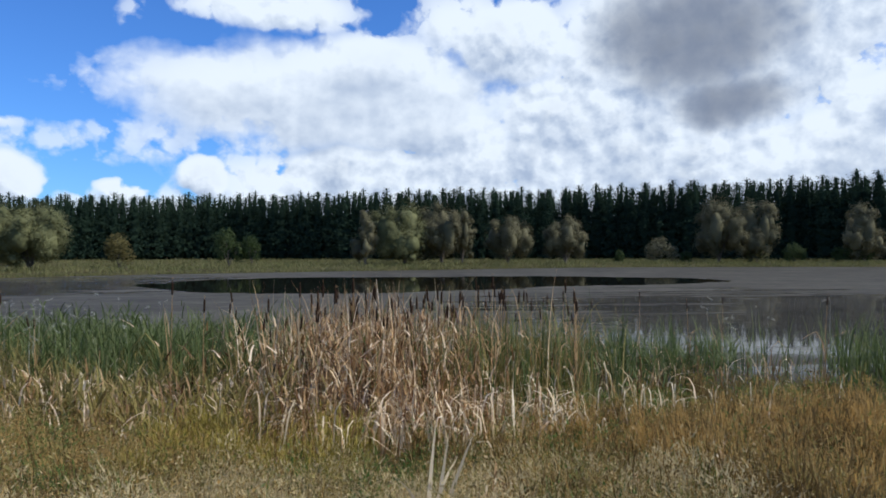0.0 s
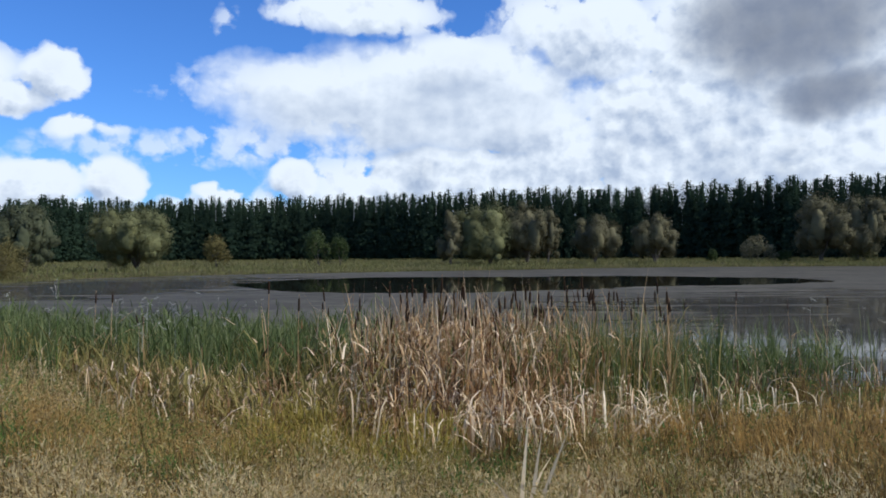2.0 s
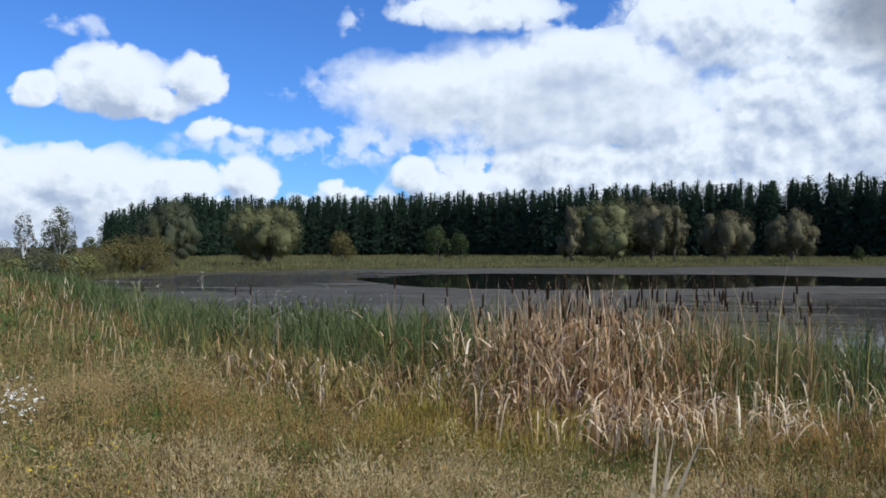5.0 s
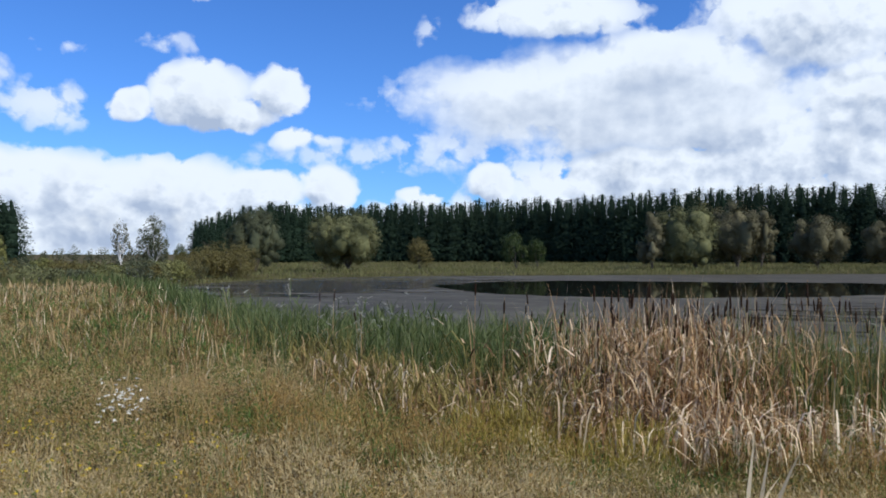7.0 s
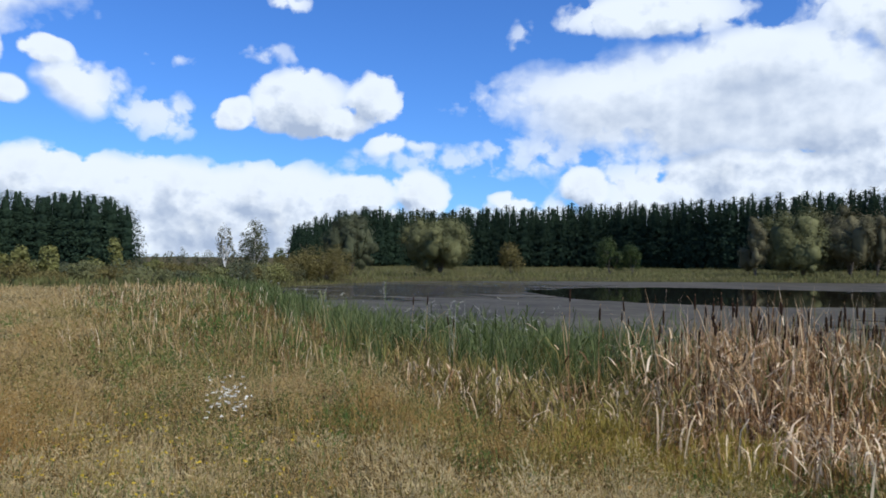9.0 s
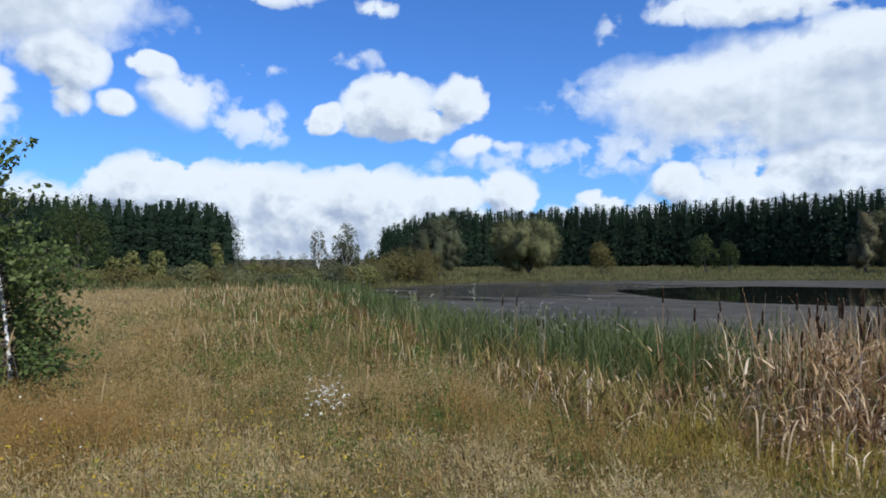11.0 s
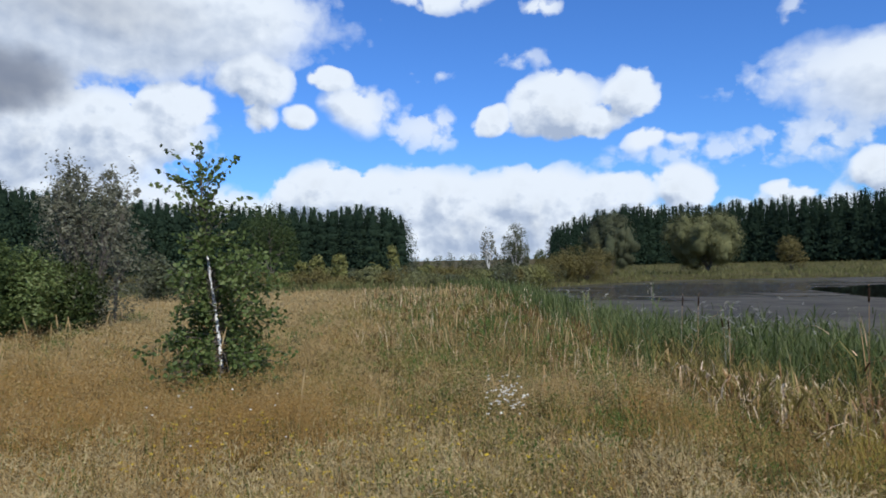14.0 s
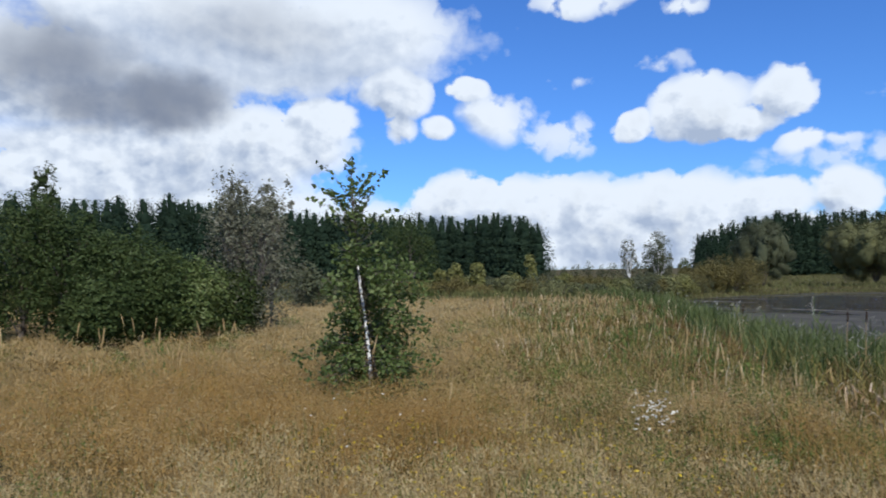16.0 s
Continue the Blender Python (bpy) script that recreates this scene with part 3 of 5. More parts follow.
def build_water():
    az = np.arange(-88, 50, 2.0)
    near = np.interp(az, SHORE_AZ, SHORE_NEAR) - 1.0
    far = np.interp(az, SHORE_AZ, SHORE_FAR) + 1.5
    keep = far > near
    az, near, far = az[keep], near[keep], far[keep]
    rows = [np.stack([*xy_of(az, near + (far - near) * f), np.full(len(az), WATER_Z)], 1) for f in np.linspace(0, 1, 9)]
    n = len(az)
    co = np.concatenate(rows)
    i, k = np.meshgrid(np.arange(8), np.arange(n - 1), indexing="ij")
    a = i * n + k
    tri = np.concatenate([np.stack([a, a + 1, a + n + 1], -1).reshape(-1, 3), np.stack([a, a + n + 1, a + n], -1).reshape(-1, 3)])
    ob = new("water", raw_mesh("water", co, tri[:, ::-1], M_WATER))
    tagged(ob, "still dark pond water under grey scum", "water", kind="structure")


build_ground()
build_water()

# ---- pines ----


def pine_geo(height, low, wide, n, size, cone=2.2):
    """Trunk and crown of a plantation pine: boughs in uneven whorls, each a clump of needles that tips up at its end."""
    k = np.linspace(0, 1, 7)
    bend = rng.normal(0, 0.12, 2)
    trunk = tube(np.stack([bend[0] * k**2, bend[1] * k**2, k * height * 0.9], 1), 0.14 * (1 - k) + 0.015, 6)
    boughs = 110
    ub = np.clip(np.linspace(0.0, 1.0, boughs) ** 0.85 + rng.normal(0, 0.012, boughs), 0, 1)
    ab = np.arange(boughs) * 2.4 + rng.normal(0, 0.4, boughs)
    reach = wide * np.minimum(1, cone * (1 - ub)) ** 0.55 * rng.uniform(0.74, 1.0, boughs)
    pick = rng.choice(boughs, n, p=(reach + 0.1) / (reach + 0.1).sum())
    f = rng.uniform(0.15, 1.0, n) ** 0.6
    u, a, r = ub[pick], ab[pick], reach[pick] * f
    puff = (0.10 + 0.11 * reach[pick])[:, None] * rng.normal(0, 1, (n, 3)) * [1, 1, 0.55]
    free = n * 2 // 5                                   # needles that fill the body between the boughs
    u[:free] = rng.uniform(0, 1, free) ** 0.8
    a[:free] = rng.uniform(0, 2 * math.pi, free)
    r[:free] = wide * np.minimum(1, cone * (1 - u[:free])) ** 0.55 * rng.uniform(0.1, 0.95, free) ** 0.5
    c = np.stack([np.cos(a) * r, np.sin(a) * r, low + (height - low) * u - 0.14 * r + 0.18 * r * f], 1) + puff
    c[:, 2] = np.minimum(c[:, 2], height)
    out = np.stack([np.cos(a) * 0.7, np.sin(a) * 0.7, np.full(n, 0.9)], 1) + puff
    uc = np.linspace(0.05, 0.92, 8)                    # dense inner twigs
    rc = wide * np.minimum(1, cone * (1 - uc)) ** 0.9 * 0.40 + 0.03
    zc = low + (height - low) * uc
    core = lumps(np.stack([rng.normal(0, 0.12, 8), rng.normal(0, 0.12, 8), zc], 1), np.stack([rc, rc, np.full(8, height / 11)], 1), 4, 6)
    return trunk, join(leaflets(c, size * rng.uniform(0.55, 1.3, n) * (1 - 0.55 * u), out, 0.95, 0.5), core)


SHAPES = ((1.0, 0.6, 2.6), (0.97, 0.4, 2.9), (1.04, 0.9, 2.4), (0.95, 0.3, 2.8), (1.02, 1.0, 2.5), (0.98, 0.5, 3.0))
PINES = [pine_geo(14.0 * s, lo, w * 1.15, 2200, 0.46, 1.7) for s, lo, w in SHAPES]
PINES_BACK = [pine_geo(14.1 * s, lo, w * 1.15, 640, 0.66, 1.7) for s, lo, w in SHAPES]
BROAD = len(PINES)
PINES += [pine_geo(13.6 * s, 0.5, w * 1.15, 2300, 0.48, 2.2) for s, w in ((1.0, 3.6), (0.95, 3.9), (1.04, 3.4), (0.98, 4.0))]
PINES_BACK += [pine_geo(13.8 * s, 0.5, w * 1.15, 640, 0.66, 2.2) for s, w in ((1.0, 3.6), (0.95, 3.9), (1.04, 3.4), (0.98, 4.0))]
PINE_MESH = [(raw_mesh("trunk", *t, M_PINEBARK, True), raw_mesh("crown", *c, M_PINE)) for t, c in PINES]


def forest_line(az_list, d_list, az0, az1, spacing, rows, gap):
    """Places of trees along a forest edge and behind it: x, y and row."""
    az = np.linspace(az0, az1, 600)
    x, y = xy_of(az, np.interp(az, az_list, d_list))
    run = np.concatenate([[0], np.cumsum(np.hypot(np.diff(x), np.diff(y)))])
    got = []
    for r in range(rows):
        s = np.arange(spacing * (0.5 if r % 2 else 0.1), run[-1], spacing)
        s = s + rng.uniform(-0.35, 0.35, len(s)) * spacing
        px, py = np.interp(s, run, x), np.interp(s, run, y)
        d = np.hypot(px, py)
        f = (d + r * gap + rng.uniform(-0.6, 0.6, len(s))) / d
        got.append(np.stack([px * f, py * f, np.full(len(s), r)], 1))
    return np.concatenate(got)


FOREST_A = forest_line([-50, -31, -18, -9.6, 0, 8, 16.7, 24.5, 31.4, 35, 38, 41.3], [128, 137, 143, 148, 149, 156, 172, 178, 186, 178, 165, 160], -48, 41.3, 2.3, 4, 2.8)
FOREST_B = forest_line([52, 55, 60, 64, 73, 82, 92, 110], [150, 152, 160, 155, 138, 118, 122, 128], 52.6, 108, 3.3, 4, 3.6)


def plant_forest(places, label, group, limit, kinds):
    """The front trees singly; those behind them are returned to be joined."""
    back = []
    count = 0
    for x, y, r in places:
        k = int(rng.choice(kinds))
        s, turn = rng.uniform(0.985, 1.06), rng.uniform(0, 360)
        z = float(land(x, y)) - 0.05
        az = math.degrees(math.atan2(-x, y))
        if 35 < az < 41.5:
            s *= 0.62 + 0.38 * (41.5 - az) / 6.5
        if 52 < az < 54.5:
            s *= 0.72 + 0.28 * (az - 52) / 2.5
        if r < 2 and count < limit:
            count += 1
            tree = thing("pine_tree", x, y, z, label, "pine tree", group, turn, s)
            for nm, me in zip(("trunk", "crown"), PINE_MESH[k]):
                new(nm, me).parent = tree
        else:
            m = np.array(pose(0, 0, 0, 0, 0, turn).to_3x3())
            crown = PINES_BACK[k][1]
            back.append((crown[0] @ m.T * s + [x, y, z], crown[1]))
    return back


BACK = plant_forest(FOREST_A, "tall dark green pine at the edge of a plantation", "pines behind the pond", 170, range(BROAD))
BACK += plant_forest(FOREST_B, "tall dark green pine in a wood beyond the meadow", "pines beyond the meadow", 120, range(BROAD, len(PINES)))
stuff("pine_wood", join(*BACK), M_PINE, "dense dark green pine wood standing behind its edge", "pine wood")

# ---- broad-leaved trees and shrubs ----


def crown_geo(lobes, n, size, stretch=1.5, flat=0.5, big=False):
    """Leaves in many small clumps set over uneven lobes: (x, y, z, half width, half height)."""
    L = np.array(lobes, float)
    w = L[:, 3] * L[:, 4]
    count = 7 * len(L) if big else max(24, min(170, n // 45))
    lobe = rng.choice(len(L), count, p=w / w.sum())
    d = rng.normal(size=(count, 3))
    d[:, 2] += 0.0 if big else 0.25
    d /= np.linalg.norm(d, axis=1)[:, None]
    waist = 1 + (0.12 if big else 0.30) * np.minimum(d[:, 2], 0)           # narrower towards the foot
    rad = rng.uniform(0.35, 1.0, count) ** 0.4
    half = np.stack([L[lobe, 3] * waist, L[lobe, 3] * waist, L[lobe, 4]], 1)
    mid = L[lobe, :3] + d * rad[:, None] * half * (0.8 if big else 0.92)
    puff = np.minimum(L[lobe, 3], L[lobe, 4]) * (rng.uniform(0.34, 0.56, count) if big else rng.uniform(0.22, 0.42, count))
    pick = rng.integers(0, count, n)
    e = rng.normal(size=(n, 3))
    e[:, 2] += 0.2
    e /= np.linalg.norm(e, axis=1)[:, None]
    c = mid[pick] + e * (puff[pick] * rng.uniform(0.25, 1.05, n) ** 0.5)[:, None] * [1, 1, 1.15]
    face = 0.6 * e + 0.5 * d[pick]
    loose = n // 6 if big else n * 2 // 5                                  # leaves that fill the body between the clumps
    own = rng.choice(len(L), loose, p=w / w.sum())
    c[:loose] = L[own, :3] + e[:loose] * rng.uniform(0.1, 1.0, (loose, 1)) ** 0.4 * np.stack([L[own, 3], L[own, 3], L[own, 4]], 1)
    face[:loose] = e[:loose]
    keep = c[:, 2] > 0.05
    leaves = leaflets(c[keep], size * rng.uniform(0.5, 1.4, keep.sum()), face[keep], stretch, flat)
    if not big:
        return leaves
    mid[:, 2] = np.maximum(mid[:, 2], puff * 0.7)
    inner = lumps(mid, np.stack([puff, puff, puff], 1) * 0.42)
    body = lumps(L[:, :3], L[:, [3, 3, 4]] * 0.5, 7, 9)
    return join(leaves, inner, body)


def stems_geo(lobes, base_r):
    got = []
    for x, y, z, rw, rh in lobes:
        k = np.linspace(0, 1, 6)[:, None]
        end = np.array([x, y, z + rh * 0.3])
        p = end * k + np.array([x, y, 0]) * -0.5 * (k * (1 - k)) + rng.normal(0, 0.05, (6, 3)) * k
        got.append(tube(p, base_r * (1.05 - k[:, 0] * 0.85), 6))
        for _ in range(3):
            a, f = rng.uniform(0, 6.28), rng.uniform(0.45, 0.8)
            s = end * f
            e = s + np.array([math.cos(a) * rw * 0.7, math.sin(a) * rw * 0.7, rh * 0.6])
            kk = np.linspace(0, 1, 4)[:, None]
            got.append(tube(s + (e - s) * kk, base_r * 0.4 * (1.05 - kk[:, 0] * 0.8), 5))
    return join(*got)


def leafy(name, az, d, wide, top, mat, label, category, lobes=4, n=1600, size=0.3, low=0.3, bark=None, group="", stretch=1.5, shoots=0):
    """A tree or shrub at a direction and distance; wide and top in metres."""
    if 40 < d < 120 and az < 46:                        # keep clear of the far water's edge
        back = max(d, float(np.interp(az, SHORE_AZ, SHORE_FAR)) + (15 if az < 34 else 5))
        wide, top, size, d = wide * back / d, 1.58 + (top - 1.58) * back / d, size * back / d, back
    x, y = (float(v) for v in xy_of(az, d))
    z = float(land(x, y)) - 0.03
    h = top - z
    wide = wide * (1.45 if name == "willow_tree" else 1.25)
    ob = thing(name, x, y, z, label, category, group)
    slip = rng.normal(0, 0.05) * wide
    made = [(slip, slip * 0.4, low * h + (h - low * h) * 0.55, wide * (0.36 if name != "willow_tree" else 0.27), (h - low * h) * 0.45)]
    for k in range(lobes - 1):
        a = 6.28 * k / max(1, lobes - 1) + rng.uniform(-0.5, 0.5)
        o = wide * (rng.uniform(0.2, 0.3) if name != "willow_tree" else rng.uniform(0.12, 0.31))
        hh = h * rng.uniform(0.55, 0.99)
        foot = h * (0.03 if name == "willow_tree" else low * 0.4)
        rh = (hh - foot) * 0.5
        made.append((math.cos(a) * o, math.sin(a) * o, foot + rh, wide * rng.uniform(0.17, 0.27), rh))
    for k in range(shoots):
        a, o = rng.uniform(0, 6.28), wide * rng.uniform(0.0, 0.4)
        hh = h * rng.uniform(0.75, 1.12)
        made.append((math.cos(a) * o, math.sin(a) * o, hh * 0.72, wide * 0.07, hh * 0.28))
    fine = 1.0 if d < 60 else 0.47
    part("crown", crown_geo(made, int(n * (2.6 if name == "willow_tree" else 1.7) / fine), size * 0.9 * fine, stretch, 0.78 if name == "willow_tree" else 0.5, name == "willow_tree"), mat, ob)
    part("trunk", stems_geo(made, max(0.012, h * (0.012 if not shoots else 0.006))), bark or M_BARK, ob)
    return ob


leafy("willow_tree", 29.65, 85, 7.2, 6.9, M_WILLOW, "broad grey-green willow on the far bank of the pond", "willow tree", 9, 6500, 0.25, 0.08)
leafy("willow_shrub", 24.07, 95, 3.2, 3.8, M_WILLOWBROWN, "small yellowing willow bush before the pines", "shrub", 3, 900, 0.3, 0.1)
leafy("willow_shrub", 16.46, 100, 3.6, 4.6, M_BUSH, "green bush standing before the dark pines", "shrub", 3, 900, 0.3, 0.1)
leafy("willow_shrub", 14.8, 100, 2.5, 3.8, M_BUSH, "green bush standing before the dark pines", "shrub", 3, 700, 0.3, 0.1)
leafy("willow_tree", 6.12, 88, 2.9, 7.0, M_WILLOWGREY, "slim grey-green willow beside a broader one", "willow tree", 5, 2200, 0.24, 0.08)
leafy("willow_tree", 3.0, 85, 6.6, 8.1, M_WILLOW, "large round grey-green willow on the far bank", "willow tree", 9, 6500, 0.25, 0.05)
leafy("willow_tree", 0.1, 86, 5.2, 7.9, M_WILLOWGREY, "large grey-brown willow on the far bank", "willow tree", 8, 5000, 0.25, 0.05)
leafy("willow_tree", -1.5, 87, 2.4, 7.4, M_WILLOWGREY, "slim browning willow at the side of a large one", "willow tree", 5, 2200, 0.24, 0.05)
leafy("willow_tree", -5.09, 87, 4.7, 6.1, M_WILLOWGREY, "round grey-brown willow bush on the far bank", "willow tree", 7, 4200, 0.24, 0.03)
leafy("willow_tree", -9.59, 87, 4.6, 6.1, M_WILLOWGREY, "round grey-brown willow bush on the far bank", "willow tree", 7, 4200, 0.24, 0.03)
leafy("willow_shrub", -16.8, 95, 3.6, 3.0, M_WILLOWGREY, "low pale grey shrub at the water's edge", "shrub", 3, 900, 0.28, 0.05)
leafy("willow_tree", -20.8, 100, 5.8, 9.5, M_WILLOWGREY, "tall grey-brown willow with two rounded heads", "willow tree", 8, 5000, 0.26, 0.05)
leafy("willow_tree", -23.0, 102, 4.6, 8.7, M_WILLOWGREY, "brownish willow leaning to its taller neighbour", "willow tree", 7, 4000, 0.26, 0.05)
leafy("willow_tree", -30.1, 105, 4.2, 8.1, M_WILLOWGREY, "grey-brown willow by the dark pine wood", "willow tree", 7, 3600, 0.26, 0.05)
for az, d, w, h in ((-29.0, 98, 2.9, 2.0), (-30.2, 99, 2.0, 2.7), (-25.8, 98, 2.5, 2.3), (-13.6, 94, 1.2, 1.6), (-18.5, 96, 1.5, 1.5)):
    leafy("willow_shrub", az, d, w, h, M_BUSH, "low rounded green shrub on the far bank", "shrub", 3, 600, 0.26, 0.02, group="low shrubs on the far bank")
leafy("willow_shrub", -23.4, 98, 2.6, 2.8, M_WILLOW, "pale grey-green shrub on the far bank", "shrub", 3, 700, 0.26, 0.02)
leafy("willow_tree", 36.75, 80, 4.4, 7.0, M_GREYGREEN, "tall grey willow at the end of the pine wood", "willow tree", 7, 4400, 0.25, 0.05)
leafy("pine_bush", 39.9, 95, 5.7, 5.6, M_PINE, "dark green young pine at the wood's end", "pine tree", 4, 1800, 0.35, 0.05)
leafy("willow_shrub", 38.6, 68, 5.6, 3.0, M_WILLOWBROWN, "wide yellow-brown willow thicket by the pond", "shrub", 8, 4200, 0.17, 0.0)
leafy("willow_shrub", 40.8, 66, 4.2, 2.3, M_WILLOWBROWN, "low yellow-brown willow thicket by the pond", "shrub", 4, 1600, 0.24, 0.0)
leafy("birch_tree", 44.0, 100, 3.6, 7.0, M_GREYGREEN, "grey-green birch standing alone in the field", "birch tree", 8, 1900, 0.30, 0.08, M_BIRCHBARK)
leafy("birch_tree", 46.2, 98, 2.2, 6.2, M_SALLOW, "thin half-bare birch in the field", "birch tree", 5, 600, 0.26, 0.1, M_BIRCHBARK)
leafy("willow_shrub", 42.3, 90, 1.8, 3.0, M_BUSH, "small dark green bush beside a birch", "shrub", 2, 500, 0.26, 0.0)
leafy("birch_tree", 63.1, 95, 7.0, 9.4, M_BUSH, "rounded green tree in front of the pines", "tree", 5, 2600, 0.36, 0.05)
for az, d, w, h in ((59.7, 50, 1.2, 2.4), (58.05, 50, 1.3, 2.4), (53.9, 52, 1.1, 3.0), (61.0, 51, 1.0, 2.0)):
    leafy("birch_sapling", az, d, w, h, M_YELLOWGREEN, "pale green sapling in the scrub beyond the meadow", "sapling", 2, 700, 0.16, 0.02, group="saplings beyond the meadow")
for k, az in enumerate(np.linspace(41.5, 74, 42)):
    d = 51 + 5 * math.sin(k * 2.3)
    leafy("willow_shrub", float(az + rng.uniform(-0.4, 0.4)), d, rng.uniform(1.8, 3.2), rng.uniform(0.8, 1.6), (M_GREYGREEN, M_WILLOWBROWN, M_YELLOWGREEN, M_WILLOW, M_WILLOWBROWN)[k % 5],
          "low scrub willow in a hedge beyond the meadow", "shrub", 6, 1500, 0.095, 0.0, group="scrub beyond the meadow")
for k, az in enumerate(np.linspace(44.5, 52, 9)):
    leafy("birch_sapling", float(az), 130 + 12 * math.sin(k * 3.1), rng.uniform(1.4, 2.6), rng.uniform(2.2, 3.6), M_GREYGREEN,
          "thin bare-looking sapling far off in the field", "sapling", 4, 240, 0.28, 0.0, group="saplings in the far field")
leafy("willow_shrub", 71.2, 33, 2.2, 2.2, M_GREYGREEN, "rounded pale green shrub at the meadow's edge", "shrub", 3, 1600, 0.13, 0.0)
leafy("sallow_tree", 76.2, 20.5, 2.7, 4.3, M_SALLOW, "grey sallow with silvery browning leaves", "sallow tree", 6, 6500, 0.048, 0.05, stretch=2.0, shoots=9)
leafy("sallow_tree", 77.7, 21.0, 0.9, 4.6, M_SALLOW, "slender silvery sallow top above the thicket", "sallow tree", 2, 1500, 0.05, 0.3, stretch=2.0, shoots=4)
leafy("sallow_tree", 74.8, 21.4, 1.0, 4.45, M_SALLOW, "slender silvery sallow top above the thicket", "sallow tree", 2, 1500, 0.05, 0.3, stretch=2.0, shoots=4)
leafy("aspen_tree", 90.0, 23, 0.9, 5.0, M_BUSH, "young dark green aspen above the thicket", "aspen tree", 2, 1800, 0.07, 0.3, shoots=5)
for az, d, w, h, m in ((96, 21, 3.0, 4.2, M_BUSH), (91.5, 21.5, 2.4, 3.9, M_BUSH), (88.2, 20.5, 2.4, 3.5, M_BUSH), (85.6, 19.6, 2.2, 2.9, M_BUSH), (82.8, 19.4, 1.8, 2.3, M_BUSH),
                       (80.3, 19.4, 1.8, 2.2, M_BIRCHLEAF), (78.0, 20.5, 1.8, 1.9, M_BUSH), (87.0, 18.6, 1.6, 1.7, M_BUSH), (84.3, 22.5, 2.4, 3.0, M_BUSH)):
    leafy("alder_shrub", az, d, w, h, m, "dense dark green alder shrub in a thicket", "shrub", 6, 8500, 0.058, 0.0, group="alder thicket", stretch=1.6, shoots=7)

# ---- young birch in the meadow ----


def build_birch():
    x, y = (float(v) for v in xy_of(68.8, 9.4))
    tree = thing("birch_sapling", x, y, float(land(x, y)), "young white-stemmed birch with green leaves in dry grass", "birch tree")
    k = np.linspace(0, 1, 12)
    # its foot stands to one side and the stem leans over
    ax = np.array([math.cos(radians(68.9)), math.sin(radians(68.9)), 0])
    path = ax * (0.06 - 0.25 * k + 0.02 * np.sin(k * 7))[:, None] + np.stack([0 * k, 0 * k, k * 3.0], 1)
    girth = 0.026 * (1 - k) ** 1.1 + 0.004
    part("trunk", tube(path[:8], girth[:8], 10), M_BIRCHBARK, tree, "white papery trunk", True)
    part("leader", tube(path[7:], girth[7:], 8), M_BARK, tree, "thin brown upper stem", True)
    twigs, tips, sizes = [], [], []

    def shoot(p0, e, n, thick, spread, size):
        s = np.linspace(0, 1, 6)[:, None]
        arc = np.array([0, 0, 0.12 * np.linalg.norm(e - p0)])
        twigs.append(tube(p0 + (e - p0) * s + arc * np.sin(s * 3.1), thick * (1.08 - s[:, 0]), 5))
        u = rng.uniform(0.12, 1.04, n)[:, None]
        tips.append(p0 + (e - p0) * u + arc * np.sin(u * 3.1) + rng.normal(0, spread, (n, 3)))
        sizes.append(np.full(n, size))

    def at(f):
        return np.array([np.interp(f, k, path[:, i]) for i in range(3)])

    for j in range(70):                                 # skirt of low, spreading branches
        a, f = j * 2.4, rng.uniform(0.05, 0.25)
        r = rng.uniform(0.45, 1.12) * (1.0 - 0.45 * max(0.0, f - 0.15) / 0.1 * (math.cos(a) > 0))
        shoot(at(f), at(f) + np.array([math.cos(a) * r, math.sin(a) * r, rng.uniform(-0.28, 0.16)]), 52, 0.007, 0.05, 0.066)
    for j in range(20):                                 # leafy foot
        a, r = j * 2.4, rng.uniform(0.1, 0.75)
        shoot(at(0.05), at(0.02) + np.array([math.cos(a) * r, math.sin(a) * r, rng.uniform(0.05, 0.3)]), 60, 0.006, 0.07, 0.066)
    for j in range(78):                                 # round middle, wider on the water's side
        a, f = j * 2.4, rng.uniform(0.27, 0.54)
        r = rng.uniform(0.3, 0.76) * (1.1 - 0.9 * abs(f - 0.40))
        shoot(at(f), at(f) + np.array([math.cos(a) * r, math.sin(a) * r, rng.uniform(-0.02, 0.26)]) + ax * (0.18 - 0.5 * max(0.0, f - 0.42)), 60, 0.006, 0.06, 0.066)
    for j in range(22):                                 # thin neck
        a, f = j * 2.4, rng.uniform(0.55, 0.66)
        r = rng.uniform(0.16, 0.45)
        shoot(at(f), at(f) + np.array([math.cos(a) * r, math.sin(a) * r, rng.uniform(0.02, 0.16)]), 24, 0.005, 0.04, 0.066)
    for j in range(30):                                 # airy top with upright shoots
        a, f = j * 2.4, rng.uniform(0.63, 0.86)
        r = rng.uniform(0.25, 0.85) * (1.25 - 0.75 * f)
        shoot(at(f), at(f) + np.array([math.cos(a) * r, math.sin(a) * r, rng.uniform(0.26, 0.56)]), 19, 0.005, 0.022, 0.07)
    shoot(at(0.72), at(0.72) + ax * 0.40 + np.array([0, 0, 0.82]), 46, 0.006, 0.022, 0.078)
    shoot(at(0.70), at(0.70) - ax * 0.30 + np.array([0, 0, 0.62]), 40, 0.006, 0.022, 0.078)
    shoot(path[10], path[11] + np.array([0, 0, 0.14]), 34, 0.004, 0.024, 0.074)
    part("branchwork", join(*twigs), M_BARK, tree, "thin brown branches")
    c, sz = np.concatenate(tips), np.concatenate(sizes)
    # the stem shows between the leaves on the open meadow's side
    side = c @ ax - np.interp(c[:, 2], path[:, 2], path @ ax)
    front = c @ np.array([-ax[1], ax[0], 0]) < 0.04
